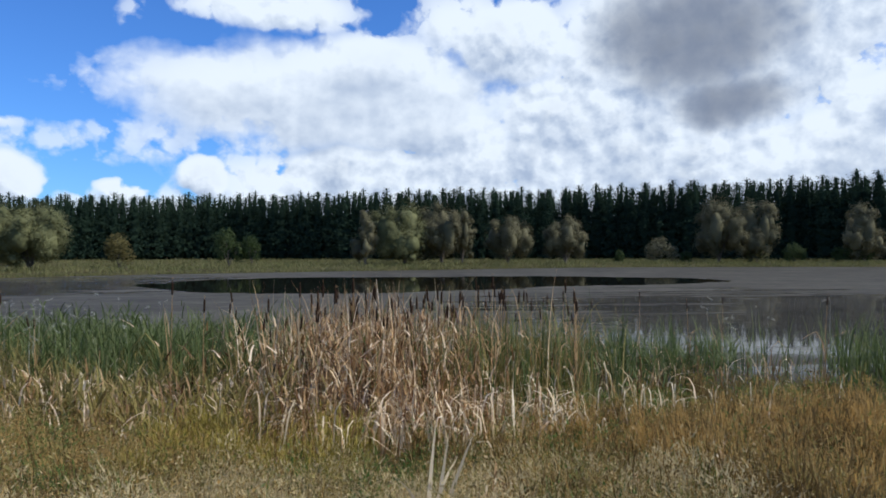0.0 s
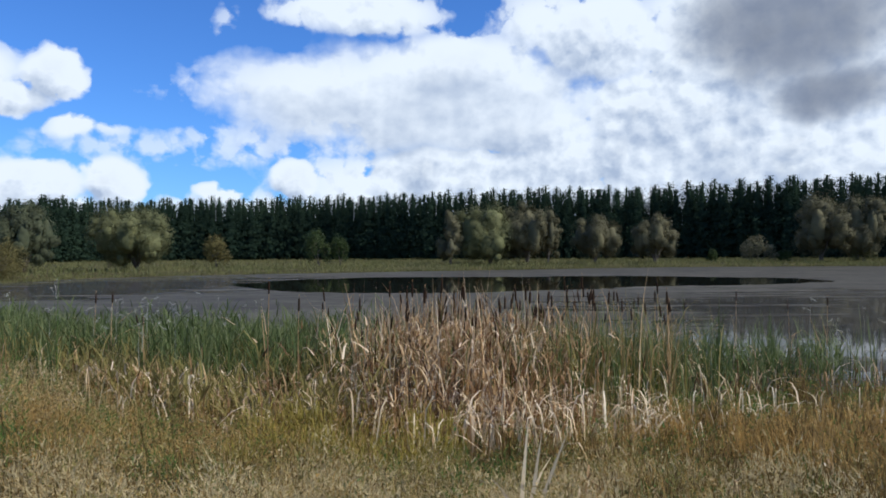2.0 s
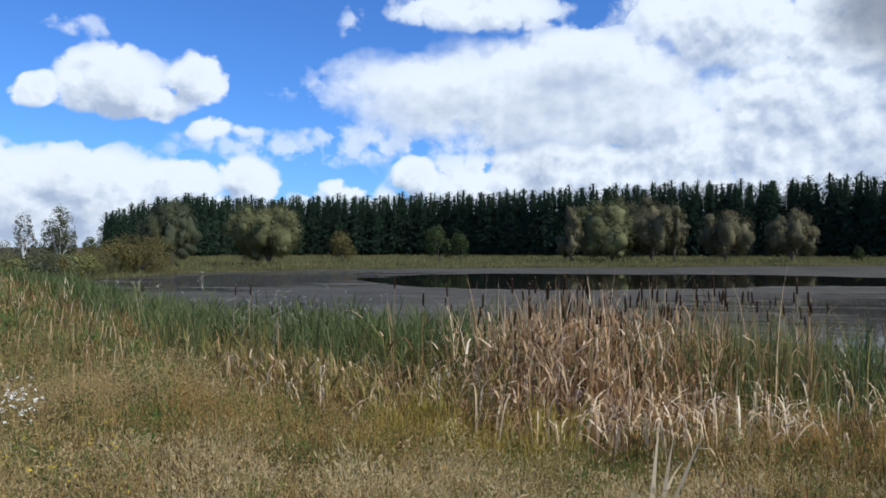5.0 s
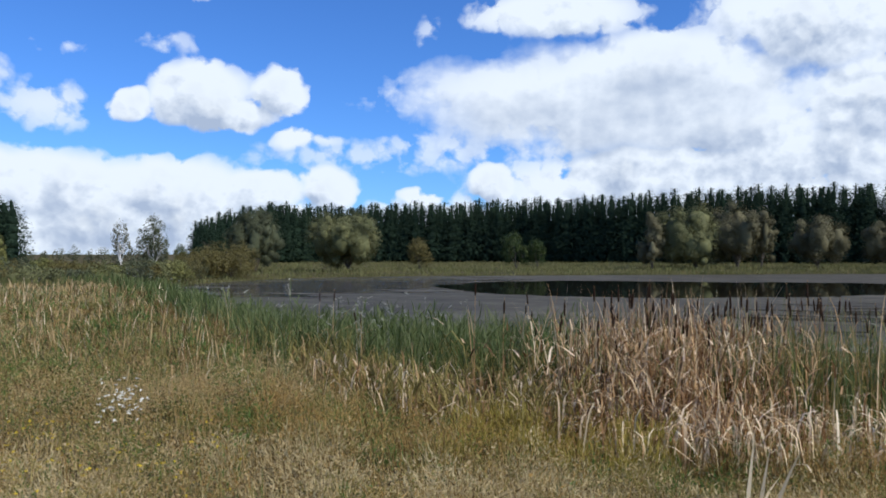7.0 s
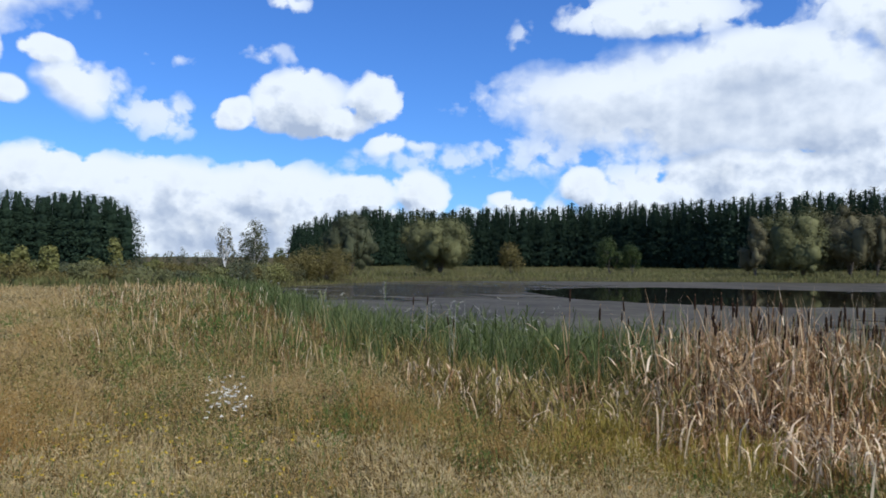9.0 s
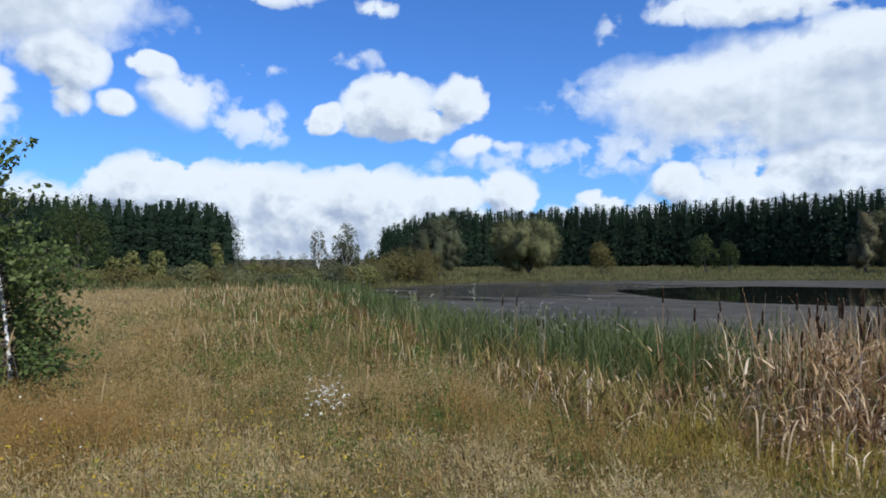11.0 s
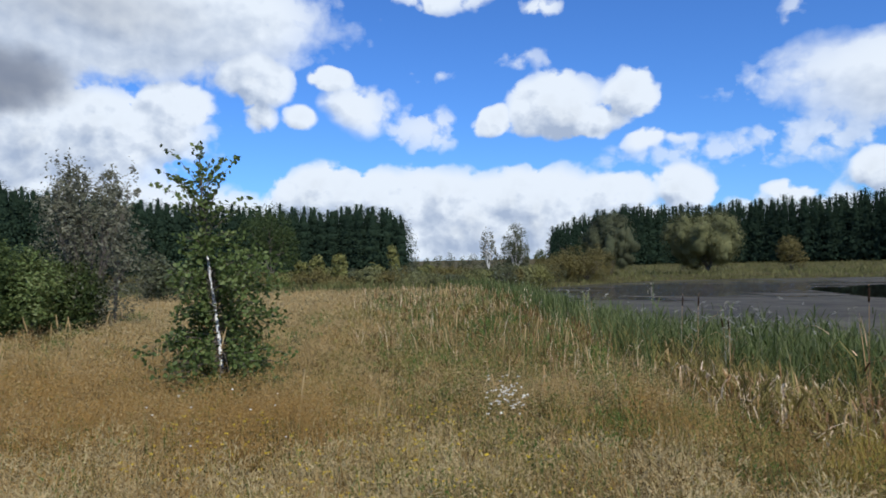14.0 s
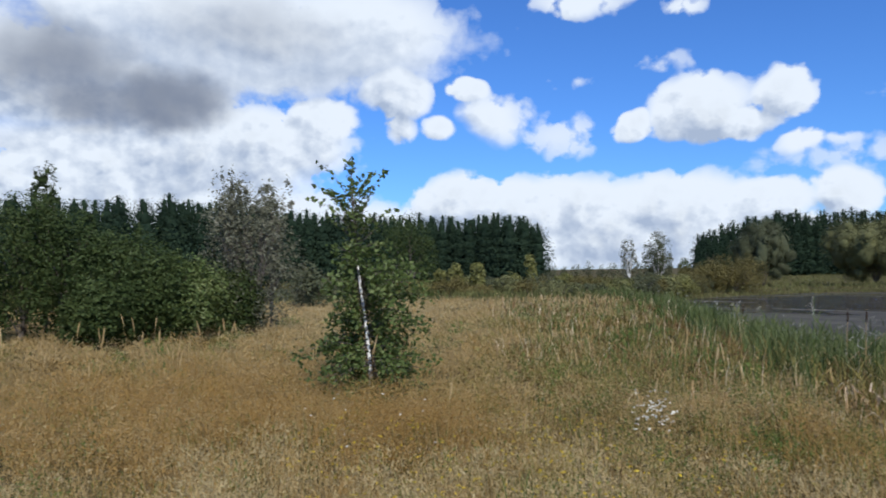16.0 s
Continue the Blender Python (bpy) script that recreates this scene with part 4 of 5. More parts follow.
    ok = (c[:, 2] > 0.03) & ~(front & (np.abs(side) < 0.075) & (c[:, 2] < 1.75) & (c[:, 2] > 0.32) & (rng.uniform(0, 1, len(c)) < 0.96))
    part("leaves", flakes(c[ok], sz[ok] * rng.uniform(0.75, 1.25, ok.sum()), None, 1.0), M_BIRCHLEAF, tree)


build_birch()

# ---- grass, reeds and flowers ----


def scatter(n, az0, az1, d0, d1, power=1.0):
    """Places on the land between two directions and two distances, thinning out with the distance."""
    az = rng.uniform(az0, az1, n)
    u = rng.uniform(0, 1, n)
    k = 2 - power
    d = (d0**k + u * (d1**k - d0**k)) ** (1 / k)
    x, y = xy_of(az, d)
    return az, d, x, y


def patchy(x, y, scale, seed):
    """A smooth random field between 0 and 1."""
    r = np.random.default_rng(seed)
    v = 0
    for k in range(5):
        a, ph, f = r.uniform(0, 6.28), r.uniform(0, 6.28, 2), scale * r.uniform(0.6, 1.9)
        v = v + np.sin((np.cos(a) * x + np.sin(a) * y) * f + ph[0]) * np.sin((np.cos(a + 1.4) * x + np.sin(a + 1.4) * y) * f + ph[1])
    return np.clip(0.5 + v / 4, 0, 1)


def from_shore(az, d):
    """Metres of land between a place and the near water's edge (below zero: in the water)."""
    return np.interp(az, SHORE_AZ, SHORE_NEAR) - d


def gauss(az, d, a0, d0, wa, wd):
    return np.exp(-((az - a0) / wa) ** 2 - ((d - d0) / wd) ** 2)


def crisp(v, at=0.5, hard=7.0):
    return 1 / (1 + np.exp(-hard * (v - at)))


def ochre_share(az, d, x, y):
    g = gauss(az, d, -27, 7.2, 8, 1.8) + 0.9 * gauss(az, d, -7, 7.0, 7, 1.4) + 0.8 * gauss(az, d, 15, 7.2, 8, 1.3)
    g = g + 1.2 * gauss(az, d, 66, 6.8, 8, 1.1) + 1.1 * gauss(az, d, 84, 9.5, 14, 3.5) + 0.85 * gauss(az, d, 32, 7.2, 12, 1.4)
    return crisp(g * (0.4 + 1.0 * patchy(x, y, 4.0, 8)), 0.45)


def straw_share(az, d, x, y):
    s = ease((az - 25 - 22 * ease((d - 7) / 4)) / 22) * 0.45 + 0.27 + 0.45 * ease((6.4 - d) / 2.0) + 0.4 * ease((az - 56) / 8) * ease((d - 12) / 10)
    s = s * (0.3 + 0.7 * ease((az + 22) / 16))
    return crisp(s * (0.45 + 1.1 * (0.4 * patchy(x, y, 1.1, 3) + 0.6 * patchy(x, y, 4.5, 4))), 0.52)


def green_share(az, d, x, y):
    s = 0.5 + 0.6 * gauss(az, d, 54, 13, 9, 6) + 0.35 * ease((3.5 - from_shore(az, d)) / 2.5) * (az < 46)
    return crisp(s * 1.72 * (0.4 * patchy(x, y, 1.5, 11) + 0.6 * patchy(x, y, 5.5, 12)), 0.56)


def olive_share(az, d, x, y):
    return crisp(0.31 + patchy(x, y, 4.5, 5), 0.62)


def brown_share(az, d, x, y):
    return crisp((0.7 * ease((-8 - az) / 14) + 0.35 + 0.4 * gauss(az, d, 30, 6.6, 12, 2.0)) * (0.4 + 1.2 * patchy(x, y, 4.5, 13)), 0.6)


def tufts(name, n, share, mat, label, tall, width, seed, per, spread=0.10, lean=0.34, d0=2.2, d1=41, droop=0.25):
    """Grass in tufts: blades that fan out from common roots."""
    az, d, x, y = scatter(n, -42, 104, d0, d1, 1.8)
    keep = (rng.uniform(0, 1, n) < share(az, d, x, y)) & (from_shore(az, d) > -0.5)
    az, d, x, y = az[keep], d[keep], x[keep], y[keep]
    m = len(x)
    grow = np.maximum(1.0, d / 10.0)
    far_low = 1 - 0.45 * ease((d - 14) / 16)
    bank = np.exp(-((from_shore(az, d) - 1.8) / 1.6) ** 2) * (az < 46)
    h0 = tall * (0.3 + 1.2 * patchy(x, y, 6.5, seed)) * rng.uniform(0.7, 1.2, m) * (1 + 0.45 * bank) * far_low
    cx, cy, hh, gg = (np.repeat(v, per) for v in (x, y, h0, grow))
    k = m * per
    a, r = rng.uniform(0, 6.28, k), np.abs(rng.normal(0, spread, k)) * gg
    bx, by = cx + np.cos(a) * r, cy + np.sin(a) * r
    base = np.stack([bx, by, land(bx, by) - 0.02], 1)
    h = hh * rng.uniform(0.45, 1.1, k)
    lean2 = np.stack([np.cos(a), np.sin(a)], 1) * np.abs(rng.normal(0, lean, k))[:, None] + rng.normal(0, 0.12, (k, 2)) + [-0.10, 0.04]
    w = width * gg * rng.uniform(0.6, 1.4, k)
    stuff(name, blades(base, h, lean2, w, rng.uniform(0, droop * 2, k)), mat, label, "grass")
    return base, h, lean2, gg


tufts("green_grass", 6500, green_share, M_GREEN, "green tufts of grass in the meadow", 0.30, 0.0055, 21, 10)
tufts("olive_grass", 3200, olive_share, M_OLIVE, "olive green grass and weeds of the meadow", 0.30, 0.0055, 22, 10)
B_STRAW = tufts("straw_grass", 8500, straw_share, M_STRAW, "dry straw-coloured grass of the meadow", 0.38, 0.0034, 23, 10, lean=0.5)
B_OCHRE = tufts("ochre_grass", 12000, ochre_share, M_OCHRE, "orange-brown dry grass in patches", 0.38, 0.0042, 24, 10, lean=0.5)
tufts("brown_weeds", 3200, brown_share, M_BROWN, "dark brown withered weeds and stalks", 0.42, 0.006, 25, 10)


def cushions(name, n, share, mat, label, leaf=0.017, per=80, low=0.14, high=0.42, d1=24, seed=61, fluffy=False, wide=(0.12, 0.30)):
    """Low bushy cover: uneven domes of fine leaves or panicles that merge into one another."""
    az, d, x, y = scatter(n, -42, 104, 2.6, d1, 2.1)
    keep = (rng.uniform(0, 1, n) < share(az, d, x, y)) & (from_shore(az, d) > 0.1)
    az, d, x, y = az[keep], d[keep], x[keep], y[keep]
    m = len(x)
    g = np.maximum(1.0, d / 6.5)
    w = rng.uniform(*wide, m) * np.maximum(1, d / 9)
    h = (low + (high - low) * patchy(x, y, 4.2, seed) ** 1.5) * rng.uniform(0.55, 1.25, m) * (1 - 0.35 * ease((d - 12) / 12))
    k = np.repeat(np.arange(m), per)
    q = rng.normal(size=(m * per, 3))
    q[:, 2] = np.abs(q[:, 2])
    q /= np.linalg.norm(q, axis=1)[:, None]
    r = rng.uniform(0.1, 1.0, m * per) ** 0.6 * (1 + 0.35 * np.sin(q[:, 0] * 7 + x[k] * 9) * np.sin(q[:, 1] * 6 + y[k] * 7))
    c = q * r[:, None] * np.stack([w[k], w[k], h[k]], 1) + np.stack([x, y, land(x, y)], 1)[k]
    s = leaf * g[k] * rng.uniform(0.5, 1.4, m * per)
    geo = hairs(c, s * 3.2, s * 0.5, q) if fluffy else hairs(c, s * 2.6, s * 0.72, q * 1.6)
    return stuff(name, geo, mat, label, "herbs")


def fluff_share(az, d, x, y):
    zone = 0.85 * ease((6.8 - d) / 1.8) * ease((az + 30) / 14) + 0.35 * ease((az - 36) / 14) * ease((9.5 - d) / 2)
    return crisp(zone * (0.1 + 1.25 * patchy(x, y, 2.6, 71)), 0.5, 13)


def gold_share(az, d, x, y):
    return crisp((0.9 * ease((az - 54) / 8) * ease((d - 6) / 3) + 0.25 * ease((az - 40) / 8)) * (0.5 + patchy(x, y, 1.6, 73)), 0.5, 8)


cushions("green_cover", 4200, lambda a, d, x, y: green_share(a, d, x, y) * (0.3 + 0.7 * ease((d - 4.8) / 2)) * (1 - 0.8 * ease((a - 44) / 8)), M_GREEN, "bushy green herbs of the meadow", 0.014, 120, 0.10, 0.5, seed=62, wide=(0.12, 0.28))
cushions("olive_cover", 4400, lambda a, d, x, y: 0.75 * olive_share(a, d, x, y) * (1 - 0.8 * ease((a - 58) / 10)), M_OLIVE, "bushy olive herbs of the meadow", 0.014, 120, 0.10, 0.5, seed=63, wide=(0.12, 0.3))
cushions("brown_cover", 2400, brown_share, M_BROWN, "dark brown withered herbs of the meadow", 0.014, 110, 0.12, 0.5, seed=64)
cushions("ochre_cover", 6000, ochre_share, M_OCHRE, "rust-coloured bushy herbs in patches", 0.014, 110, 0.14, 0.5, seed=65, fluffy=True)
cushions("sedge_cover", 2500, lambda a, d, x, y: ease((a - 33) / 5) * ease((58 - a) / 5) * ease((d - 7.5) / 2) * (0.35 + 0.65 * patchy(x, y, 1.4, 74)), M_GREEN, "dark green sedge on the wet bank", 0.016, 90, 0.18, 0.5, 34, seed=68)
cushions("brown_sedge_cover", 2200, lambda a, d, x, y: ease((a - 33) / 5) * ease((58 - a) / 5) * ease((d - 7.5) / 2) * (0.35 + 0.65 * patchy(x, y, 1.4, 74)), M_BROWN, "brown withered sedge on the wet bank", 0.016, 90, 0.18, 0.5, 34, seed=68)
cushions("pale_cover", 3000, fluff_share, M_FLUFF, "pale fluffy panicles of low grass", 0.014, 190, 0.14, 0.5, 10, 66, True, (0.15, 0.34))
cushions("golden_cover", 5200, gold_share, M_STRAW, "golden misty panicles of dry grass", 0.016, 130, 0.16, 0.46, 40, 67, True, (0.16, 0.36))


def trodden(name, n, mat, label):
    """Short grass where one stands, and behind."""
    az, d, x, y = scatter(n, -180, 180, 0.25, 16, 1.3)
    keep = ((az < -42) | (az > 104) | (d < 2.3)) & (from_shore(az, d) > 0)
    x, y, d = x[keep], y[keep], d[keep]
    m = len(x)
    h = np.minimum(0.30, 0.10 + 0.05 * d) * (0.5 + patchy(x, y, 3.0, 95)) * rng.uniform(0.6, 1.2, m)
    stuff(name, blades(np.stack([x, y, land(x, y) - 0.01], 1), h, rng.normal(0, 0.4, (m, 2)), 0.007 * np.maximum(1, d / 5), 0.2), mat, label, "grass")


trodden("short_grass", 15000, M_STRAW, "short dry grass where the path ends")
trodden("short_grass", 11000, M_OLIVE, "short olive grass where the path ends")


def seed_heads(name, field, every, per, mat, label, spread=0.035):
    base, h, lean2, gg = field
    pick = np.flatnonzero(rng.uniform(0, 1, len(base)) < every)
    tip = base[pick] + np.concatenate([lean2[pick] * h[pick, None], h[pick, None] * 0.95], 1)
    c = np.repeat(tip, per, 0)
    sc = np.repeat(gg[pick], per)
    c = c + rng.normal(0, 1, c.shape) * [spread, spread, spread * 1.7] * sc[:, None]
    stuff(name, specks(c, 0.0095 * sc * rng.uniform(0.5, 1.5, len(c))), mat, label, "grass")


seed_heads("seed_heads", B_STRAW, 0.15, 8, M_SEED, "pale fluffy seed heads of dry grass")
seed_heads("ochre_seed_heads", B_OCHRE, 0.25, 7, M_OCHRE, "orange-brown seed heads of dry grass")


def weeds(name, n, mat, label, seed):
    """Small leaves of low weeds between the grass."""
    az, d, x, y = scatter(n, -42, 104, 2.2, 22, 1.7)
    keep = (patchy(x, y, 5.0, seed) > rng.uniform(0.25, 0.9, n)) & (from_shore(az, d) > 0.2)
    x, y, d = x[keep], y[keep], d[keep]
    z = land(x, y) + rng.uniform(0.02, 0.30, len(x)) * (0.4 + patchy(x, y, 2.0, seed + 1))
    g = np.maximum(1, d / 7)
    stuff(name, flakes(np.stack([x, y, z], 1), 0.03 * g * rng.uniform(0.5, 1.4, len(x)), None, 1.4), mat, label, "weeds")


weeds("meadow_weeds", 11000, M_OLIVE, "low olive weeds between the grass", 51)


def herb_mounds(name, n, az0, az_spread, d0, d_spread, mat, label, leaf=0.0125):
    """Bushy herbs: low uneven domes of fine narrow leaves."""
    got = []
    for _ in range(n):
        az, d = rng.normal(az0, az_spread), rng.normal(d0, d_spread)
        if from_shore(az, d) < 0.1 or d < 3.2:
            continue
        x, y = (float(v) for v in xy_of(az, d))
        w, h = rng.uniform(0.16, 0.34), rng.uniform(0.2, 0.5)
        m = int(rng.uniform(150, 240) * (0.6 + w * 1.6))
        q = rng.normal(size=(m, 3))
        q /= np.linalg.norm(q, axis=1)[:, None]
        q[:, 2] = np.abs(q[:, 2])
        r = rng.uniform(0.3, 1.0, m)[:, None] ** 0.6 * (1 + 0.3 * np.sin(q[:, :1] * 7 + x * 9))
        c = q * r * [w, w, h] + [x, y, float(land(x, y))]
        g = max(1.0, d / 8)
        up = q * [0.5, 0.5, 0.3] + [0, 0, 0.45]
        got.append(blades(c - up * 0.05, leaf * 9 * g * rng.uniform(0.5, 1.4, m), q[:, :2] * 0.6 + rng.normal(0, 0.2, (m, 2)), leaf * 0.65 * g, 0.2))
    stuff(name, join(*got), mat, label, "herbs")


herb_mounds("yellow_herbs", 50, 15, 6, 7.4, 0.7, M_YELLOWHERB, "yellowing herbs on the bank")
herb_mounds("ochre_herbs", 60, -25, 7, 7.2, 0.8, M_OCHRE, "rust-coloured herbs on the bank")
herb_mounds("brown_herbs", 60, -24, 10, 6.8, 1.8, M_BROWN, "dark brown withered herbs on the bank")


def fluff(name, n, label):
    """Pale, airy seed fluff that floats over patches of the near grass."""
    az, d, x, y = scatter(n, -24, 100, 2.6, 9.0, 1.2)
    zone = 0.62 * ease((6.0 - d) / 1.8) + 0.35 * ease((az - 30) / 20)
    keep = rng.uniform(0, 1, n) < crisp(zone * (0.5 + 1.1 * patchy(x, y, 3.4, 71)), 0.42, 9)
    x, y, d = x[keep], y[keep], d[keep]
    z = land(x, y) + 0.10 + 0.30 * (0.45 + 0.55 * patchy(x, y, 5.0, 72)) * rng.uniform(0, 1.0, len(x)) ** 0.6
    stuff(name, specks(np.stack([x, y, z], 1), 0.0065 * np.maximum(1, d / 5) * rng.uniform(0.5, 1.5, len(x))), M_FLUFF, label, "grass")


fluff("seed_fluff", 90000, "pale fluffy seed heads of low grass")


def haze(name, n, az0, wa, d0, wd, mat, label, low=0.22, high=0.5):
    """The fine brown mist of bent-grass panicles over a patch."""
    az, d = rng.normal(az0, wa, n), np.abs(rng.normal(d0, wd, n))
    keep = (d > 3.5) & (rng.uniform(0, 1, n) < 0.35 + 0.65 * patchy(*xy_of(az, d), 3.0, 81))
    az, d = az[keep], d[keep]
    x, y = xy_of(az, d)
    z = land(x, y) + low + (high - low) * rng.uniform(0, 1, len(x)) ** 1.4 * (0.6 + 0.6 * patchy(x, y, 2.2, 82))
    stuff(name, specks(np.stack([x, y, z], 1), 0.0062 * np.maximum(1, d / 6) * rng.uniform(0.5, 1.5, len(x))), mat, label, "grass")


haze("grass_panicles", 60000, 66, 6, 6.9, 0.7, M_OCHRE, "brown misty panicles of bent-grass")
haze("grass_panicles", 60000, 84, 9, 9.0, 1.8, M_OCHRE, "brown misty panicles of bent-grass")
haze("grass_panicles", 50000, 62, 12, 9.5, 2.5, M_STRAW, "golden misty panicles of bent-grass")
haze("grass_panicles", 70000, 69, 9, 21, 9, M_FLUFF, "pale golden panicles over the far meadow", 0.2, 0.42)
haze("grass_panicles", 40000, 42, 6, 7.6, 0.7, M_STRAW, "golden misty panicles of bent-grass")


def plume_kind(h):
    k = np.linspace(0, 1, 6)
    b = rng.normal(0, 0.06, 2)
    curve = np.stack([b[0] * k**2, b[1] * k**2, k * h], 1)
    top = curve[-1] + (k[:, None] - 0.75) * np.array([b[0] * 0.5, b[1] * 0.5, 0.2])
    spike = tube(top, 0.007 * np.sin(np.clip(k * 0.9 + 0.08, 0, 1) * math.pi) + 0.001, 6)
    return raw_mesh("stem", *tube(curve, 0.003 * (1.1 - 0.6 * k), 4), M_STRAW), raw_mesh("plume", *spike, M_SEED)


PLUMES = [plume_kind(h) for h in (0.85, 0.95, 1.05, 0.75)]
for az, d in [(rng.uniform(72, 95), rng.uniform(8.0, 13.0)) for _ in range(46)] + [(rng.uniform(40, 70), rng.uniform(6.5, 9.5)) for _ in range(16)] + [(64.5, 5.4), (59.0, 4.9)]:
    x, y = (float(v) for v in xy_of(az, d))
    ob = thing("tall_grass_stalk", x, y, float(land(x, y)), "tall pale grass stalk with a narrow plume", "grass stalk", "tall stalks in the meadow", rng.uniform(0, 360), rng.uniform(0.85, 1.15))
    for nm, me in zip(("stem", "plume"), PLUMES[int(rng.integers(4))]):
        new(nm, me).parent = ob


def build_far_meadow():
    n = 50000
    az = rng.uniform(-48, 47, n)
    far = np.interp(az, SHORE_AZ, SHORE_FAR)
    span = np.interp(az, [-48, -10, 8, 24, 31, 38, 47], [32, 58, 82, 106, 116, 100, 90])
    d = far + 0.3 + rng.uniform(0, 1, n) ** 1.8 * span
    x, y = xy_of(az, d)
    h = (0.34 + 0.40 * patchy(x, y, 0.35, 31)) * rng.uniform(0.6, 1.2, n)
    h = h * (0.6 + 0.4 * ease((d - far) / 12))
    geo = blades(np.stack([x, y, land(x, y) - 0.03], 1), h, rng.normal(0, 0.25, (n, 2)), rng.uniform(0.04, 0.10, n), 0.1)
    stuff("far_meadow_grass", geo, M_FAR, "tall yellow-green grass on the far bank", "grass")
    n = 26000
    az, d, x, y = scatter(n, 42, 106, 39, 120, 1.6)
    h = (0.5 + 0.5 * patchy(x, y, 0.4, 32)) * rng.uniform(0.6, 1.1, n)
    geo = blades(np.stack([x, y, land(x, y) - 0.03], 1), h, rng.normal(0, 0.25, (n, 2)), rng.uniform(0.05, 0.12, n), 0.1)
    stuff("scrub_grass", geo, M_FAR, "yellow-green grass beyond the meadow", "grass")


build_far_meadow()


def reed_bed(name, n, az0, az1, s0, s1, tall, mat, label, width=0.016, bend=1.2, thin=None, tilt=0.14, top=1.5):
    """Strap-leaved reeds along the near shore, from s0 metres on land to s1 in the water."""
    az = rng.uniform(az0, az1, n)
    near = np.interp(az, SHORE_AZ, SHORE_NEAR)
    d = near - rng.triangular(s1, s1 + 0.4 * (s0 - s1), s0, n)
    if thin is not None:
        k = rng.uniform(0, 1, n) < thin(az, d)
        az, d = az[k], d[k]
    x, y = xy_of(az, d)
    m = len(x)
    h = tall * (0.35 + 0.85 * patchy(x, y, 3.2, 41)) * rng.uniform(0.55, 1.15, m)
    h = np.minimum(h, rng.uniform(0.63 * top, top, m))
    geo = straps(np.stack([x, y, np.maximum(land(x, y), WATER_Z - 0.2)], 1), h, rng.uniform(0, 6.28, m), np.abs(rng.normal(0, tilt, m)),
                 np.where(rng.uniform(0, 1, m) < 0.4, rng.uniform(0, 0.5, m), rng.uniform(0.4, 1.0, m) * bend), width * np.maximum(1, d / 12) * rng.uniform(0.6, 1.3, m))
    return stuff(name, geo, mat, label, "reeds")


def folded_leaves(name, n, az0, spread, s0, s1, low, high, mat, label, width=0.020, at=(0.35, 0.75)):
    """Strap leaves broken over part of the way up, their ends hanging down."""
    az = rng.normal(az0, spread, n)
    d = np.interp(az, SHORE_AZ, SHORE_NEAR) - rng.triangular(s1, s1 + 0.55 * (s0 - s1), s0, n)
    x, y = xy_of(az, d)
    stuff(name, straps(np.stack([x, y, np.maximum(land(x, y), WATER_Z - 0.2)], 1), rng.uniform(low, high, n), rng.uniform(0, 6.28, n), np.abs(rng.normal(0, 0.16, n)),
                       rng.uniform(1.2, 2.9, n), width * rng.uniform(0.6, 1.3, n), 7, rng.uniform(at[0], at[1], n)), mat, label, "reeds")


def side_leaves(name, n, az0, az1, s0, s1, low, high, mat, label):
    """Reed leaves that stand off their stems at every height and arch over."""
    az = rng.uniform(az0, az1, n)
    d = np.interp(az, SHORE_AZ, SHORE_NEAR) - rng.triangular(s1, s1 + 0.45 * (s0 - s1), s0, n)
    x, y = xy_of(az, d)
    top = (low + (high - low) * patchy(x, y, 3.0, 43)) * rng.uniform(0.1, 1.0, n) ** 0.6
    z = np.maximum(land(x, y), WATER_Z) + top
    stuff(name, straps(np.stack([x, y, z], 1), rng.uniform(0.22, 0.48, n), rng.uniform(0, 6.28, n), rng.uniform(0.25, 0.8, n), rng.uniform(0.4, 1.7, n),
                       0.019 * np.maximum(1, d / 12) * rng.uniform(0.6, 1.3, n), 4), mat, label, "reeds")


reed_bed("green_reeds", 4200, 11, 42, 1.8, -3.6, 1.75, M_REED, "green reed leaves along the pond's edge", bend=1.9, thin=lambda a, d: 0.25 + 0.75 * ease((a - 10) / 8), tilt=0.16)
reed_bed("green_reeds", 4200, 14, 44, -0.6, -4.6, 2.0, M_REED, "tall green reed leaves standing in the water", bend=1.6, tilt=0.14)
side_leaves("reed_leaves", 7600, 11, 44, 1.6, -4.4, 0.3, 1.12, M_REED, "arching green leaves of a reed bed")
side_leaves("olive_leaves", 5500, 11, 45, 3.8, -2.0, 0.15, 0.7, M_OLIVE, "arching olive leaves at the reed bed's edge")
reed_bed("green_reeds", 3600, -42, 14, 0.6, -4.0, 1.35, M_REED, "sparse green reed leaves in shallow water", thin=lambda a, d: 0.16 + 0.8 * gauss(a, d, -2, 11.5, 11, 4), tilt=0.2)
reed_bed("green_reeds", 900, -42, -28, 0.9, -3.2, 1.7, M_REED, "green reed leaves in a thick stand", bend=1.6, tilt=0.16)
reed_bed("green_reeds", 2800, -34, -3, 0.7, -3.2, 1.55, M_REED, "green reed leaves at the water's edge", bend=1.8, thin=lambda a, d: np.exp(-((a + 9) / 10) ** 2), tilt=0.18)
reed_bed("green_reeds", 2600, 35, 47, 5.0, -2.5, 1.5, M_REED, "tall green reed leaves on the wet bank", bend=1.7, tilt=0.16)
folded_leaves("bent_reeds", 260, -12, 7, 1.2, -2.4, 0.6, 1.2, M_DRYREED, "brown dry leaves among green reeds", 0.018)
side_leaves("reed_leaves", 1300, -22, -3, 0.8, -2.4, 0.25, 0.6, M_REED, "arching green leaves of sparse reeds")
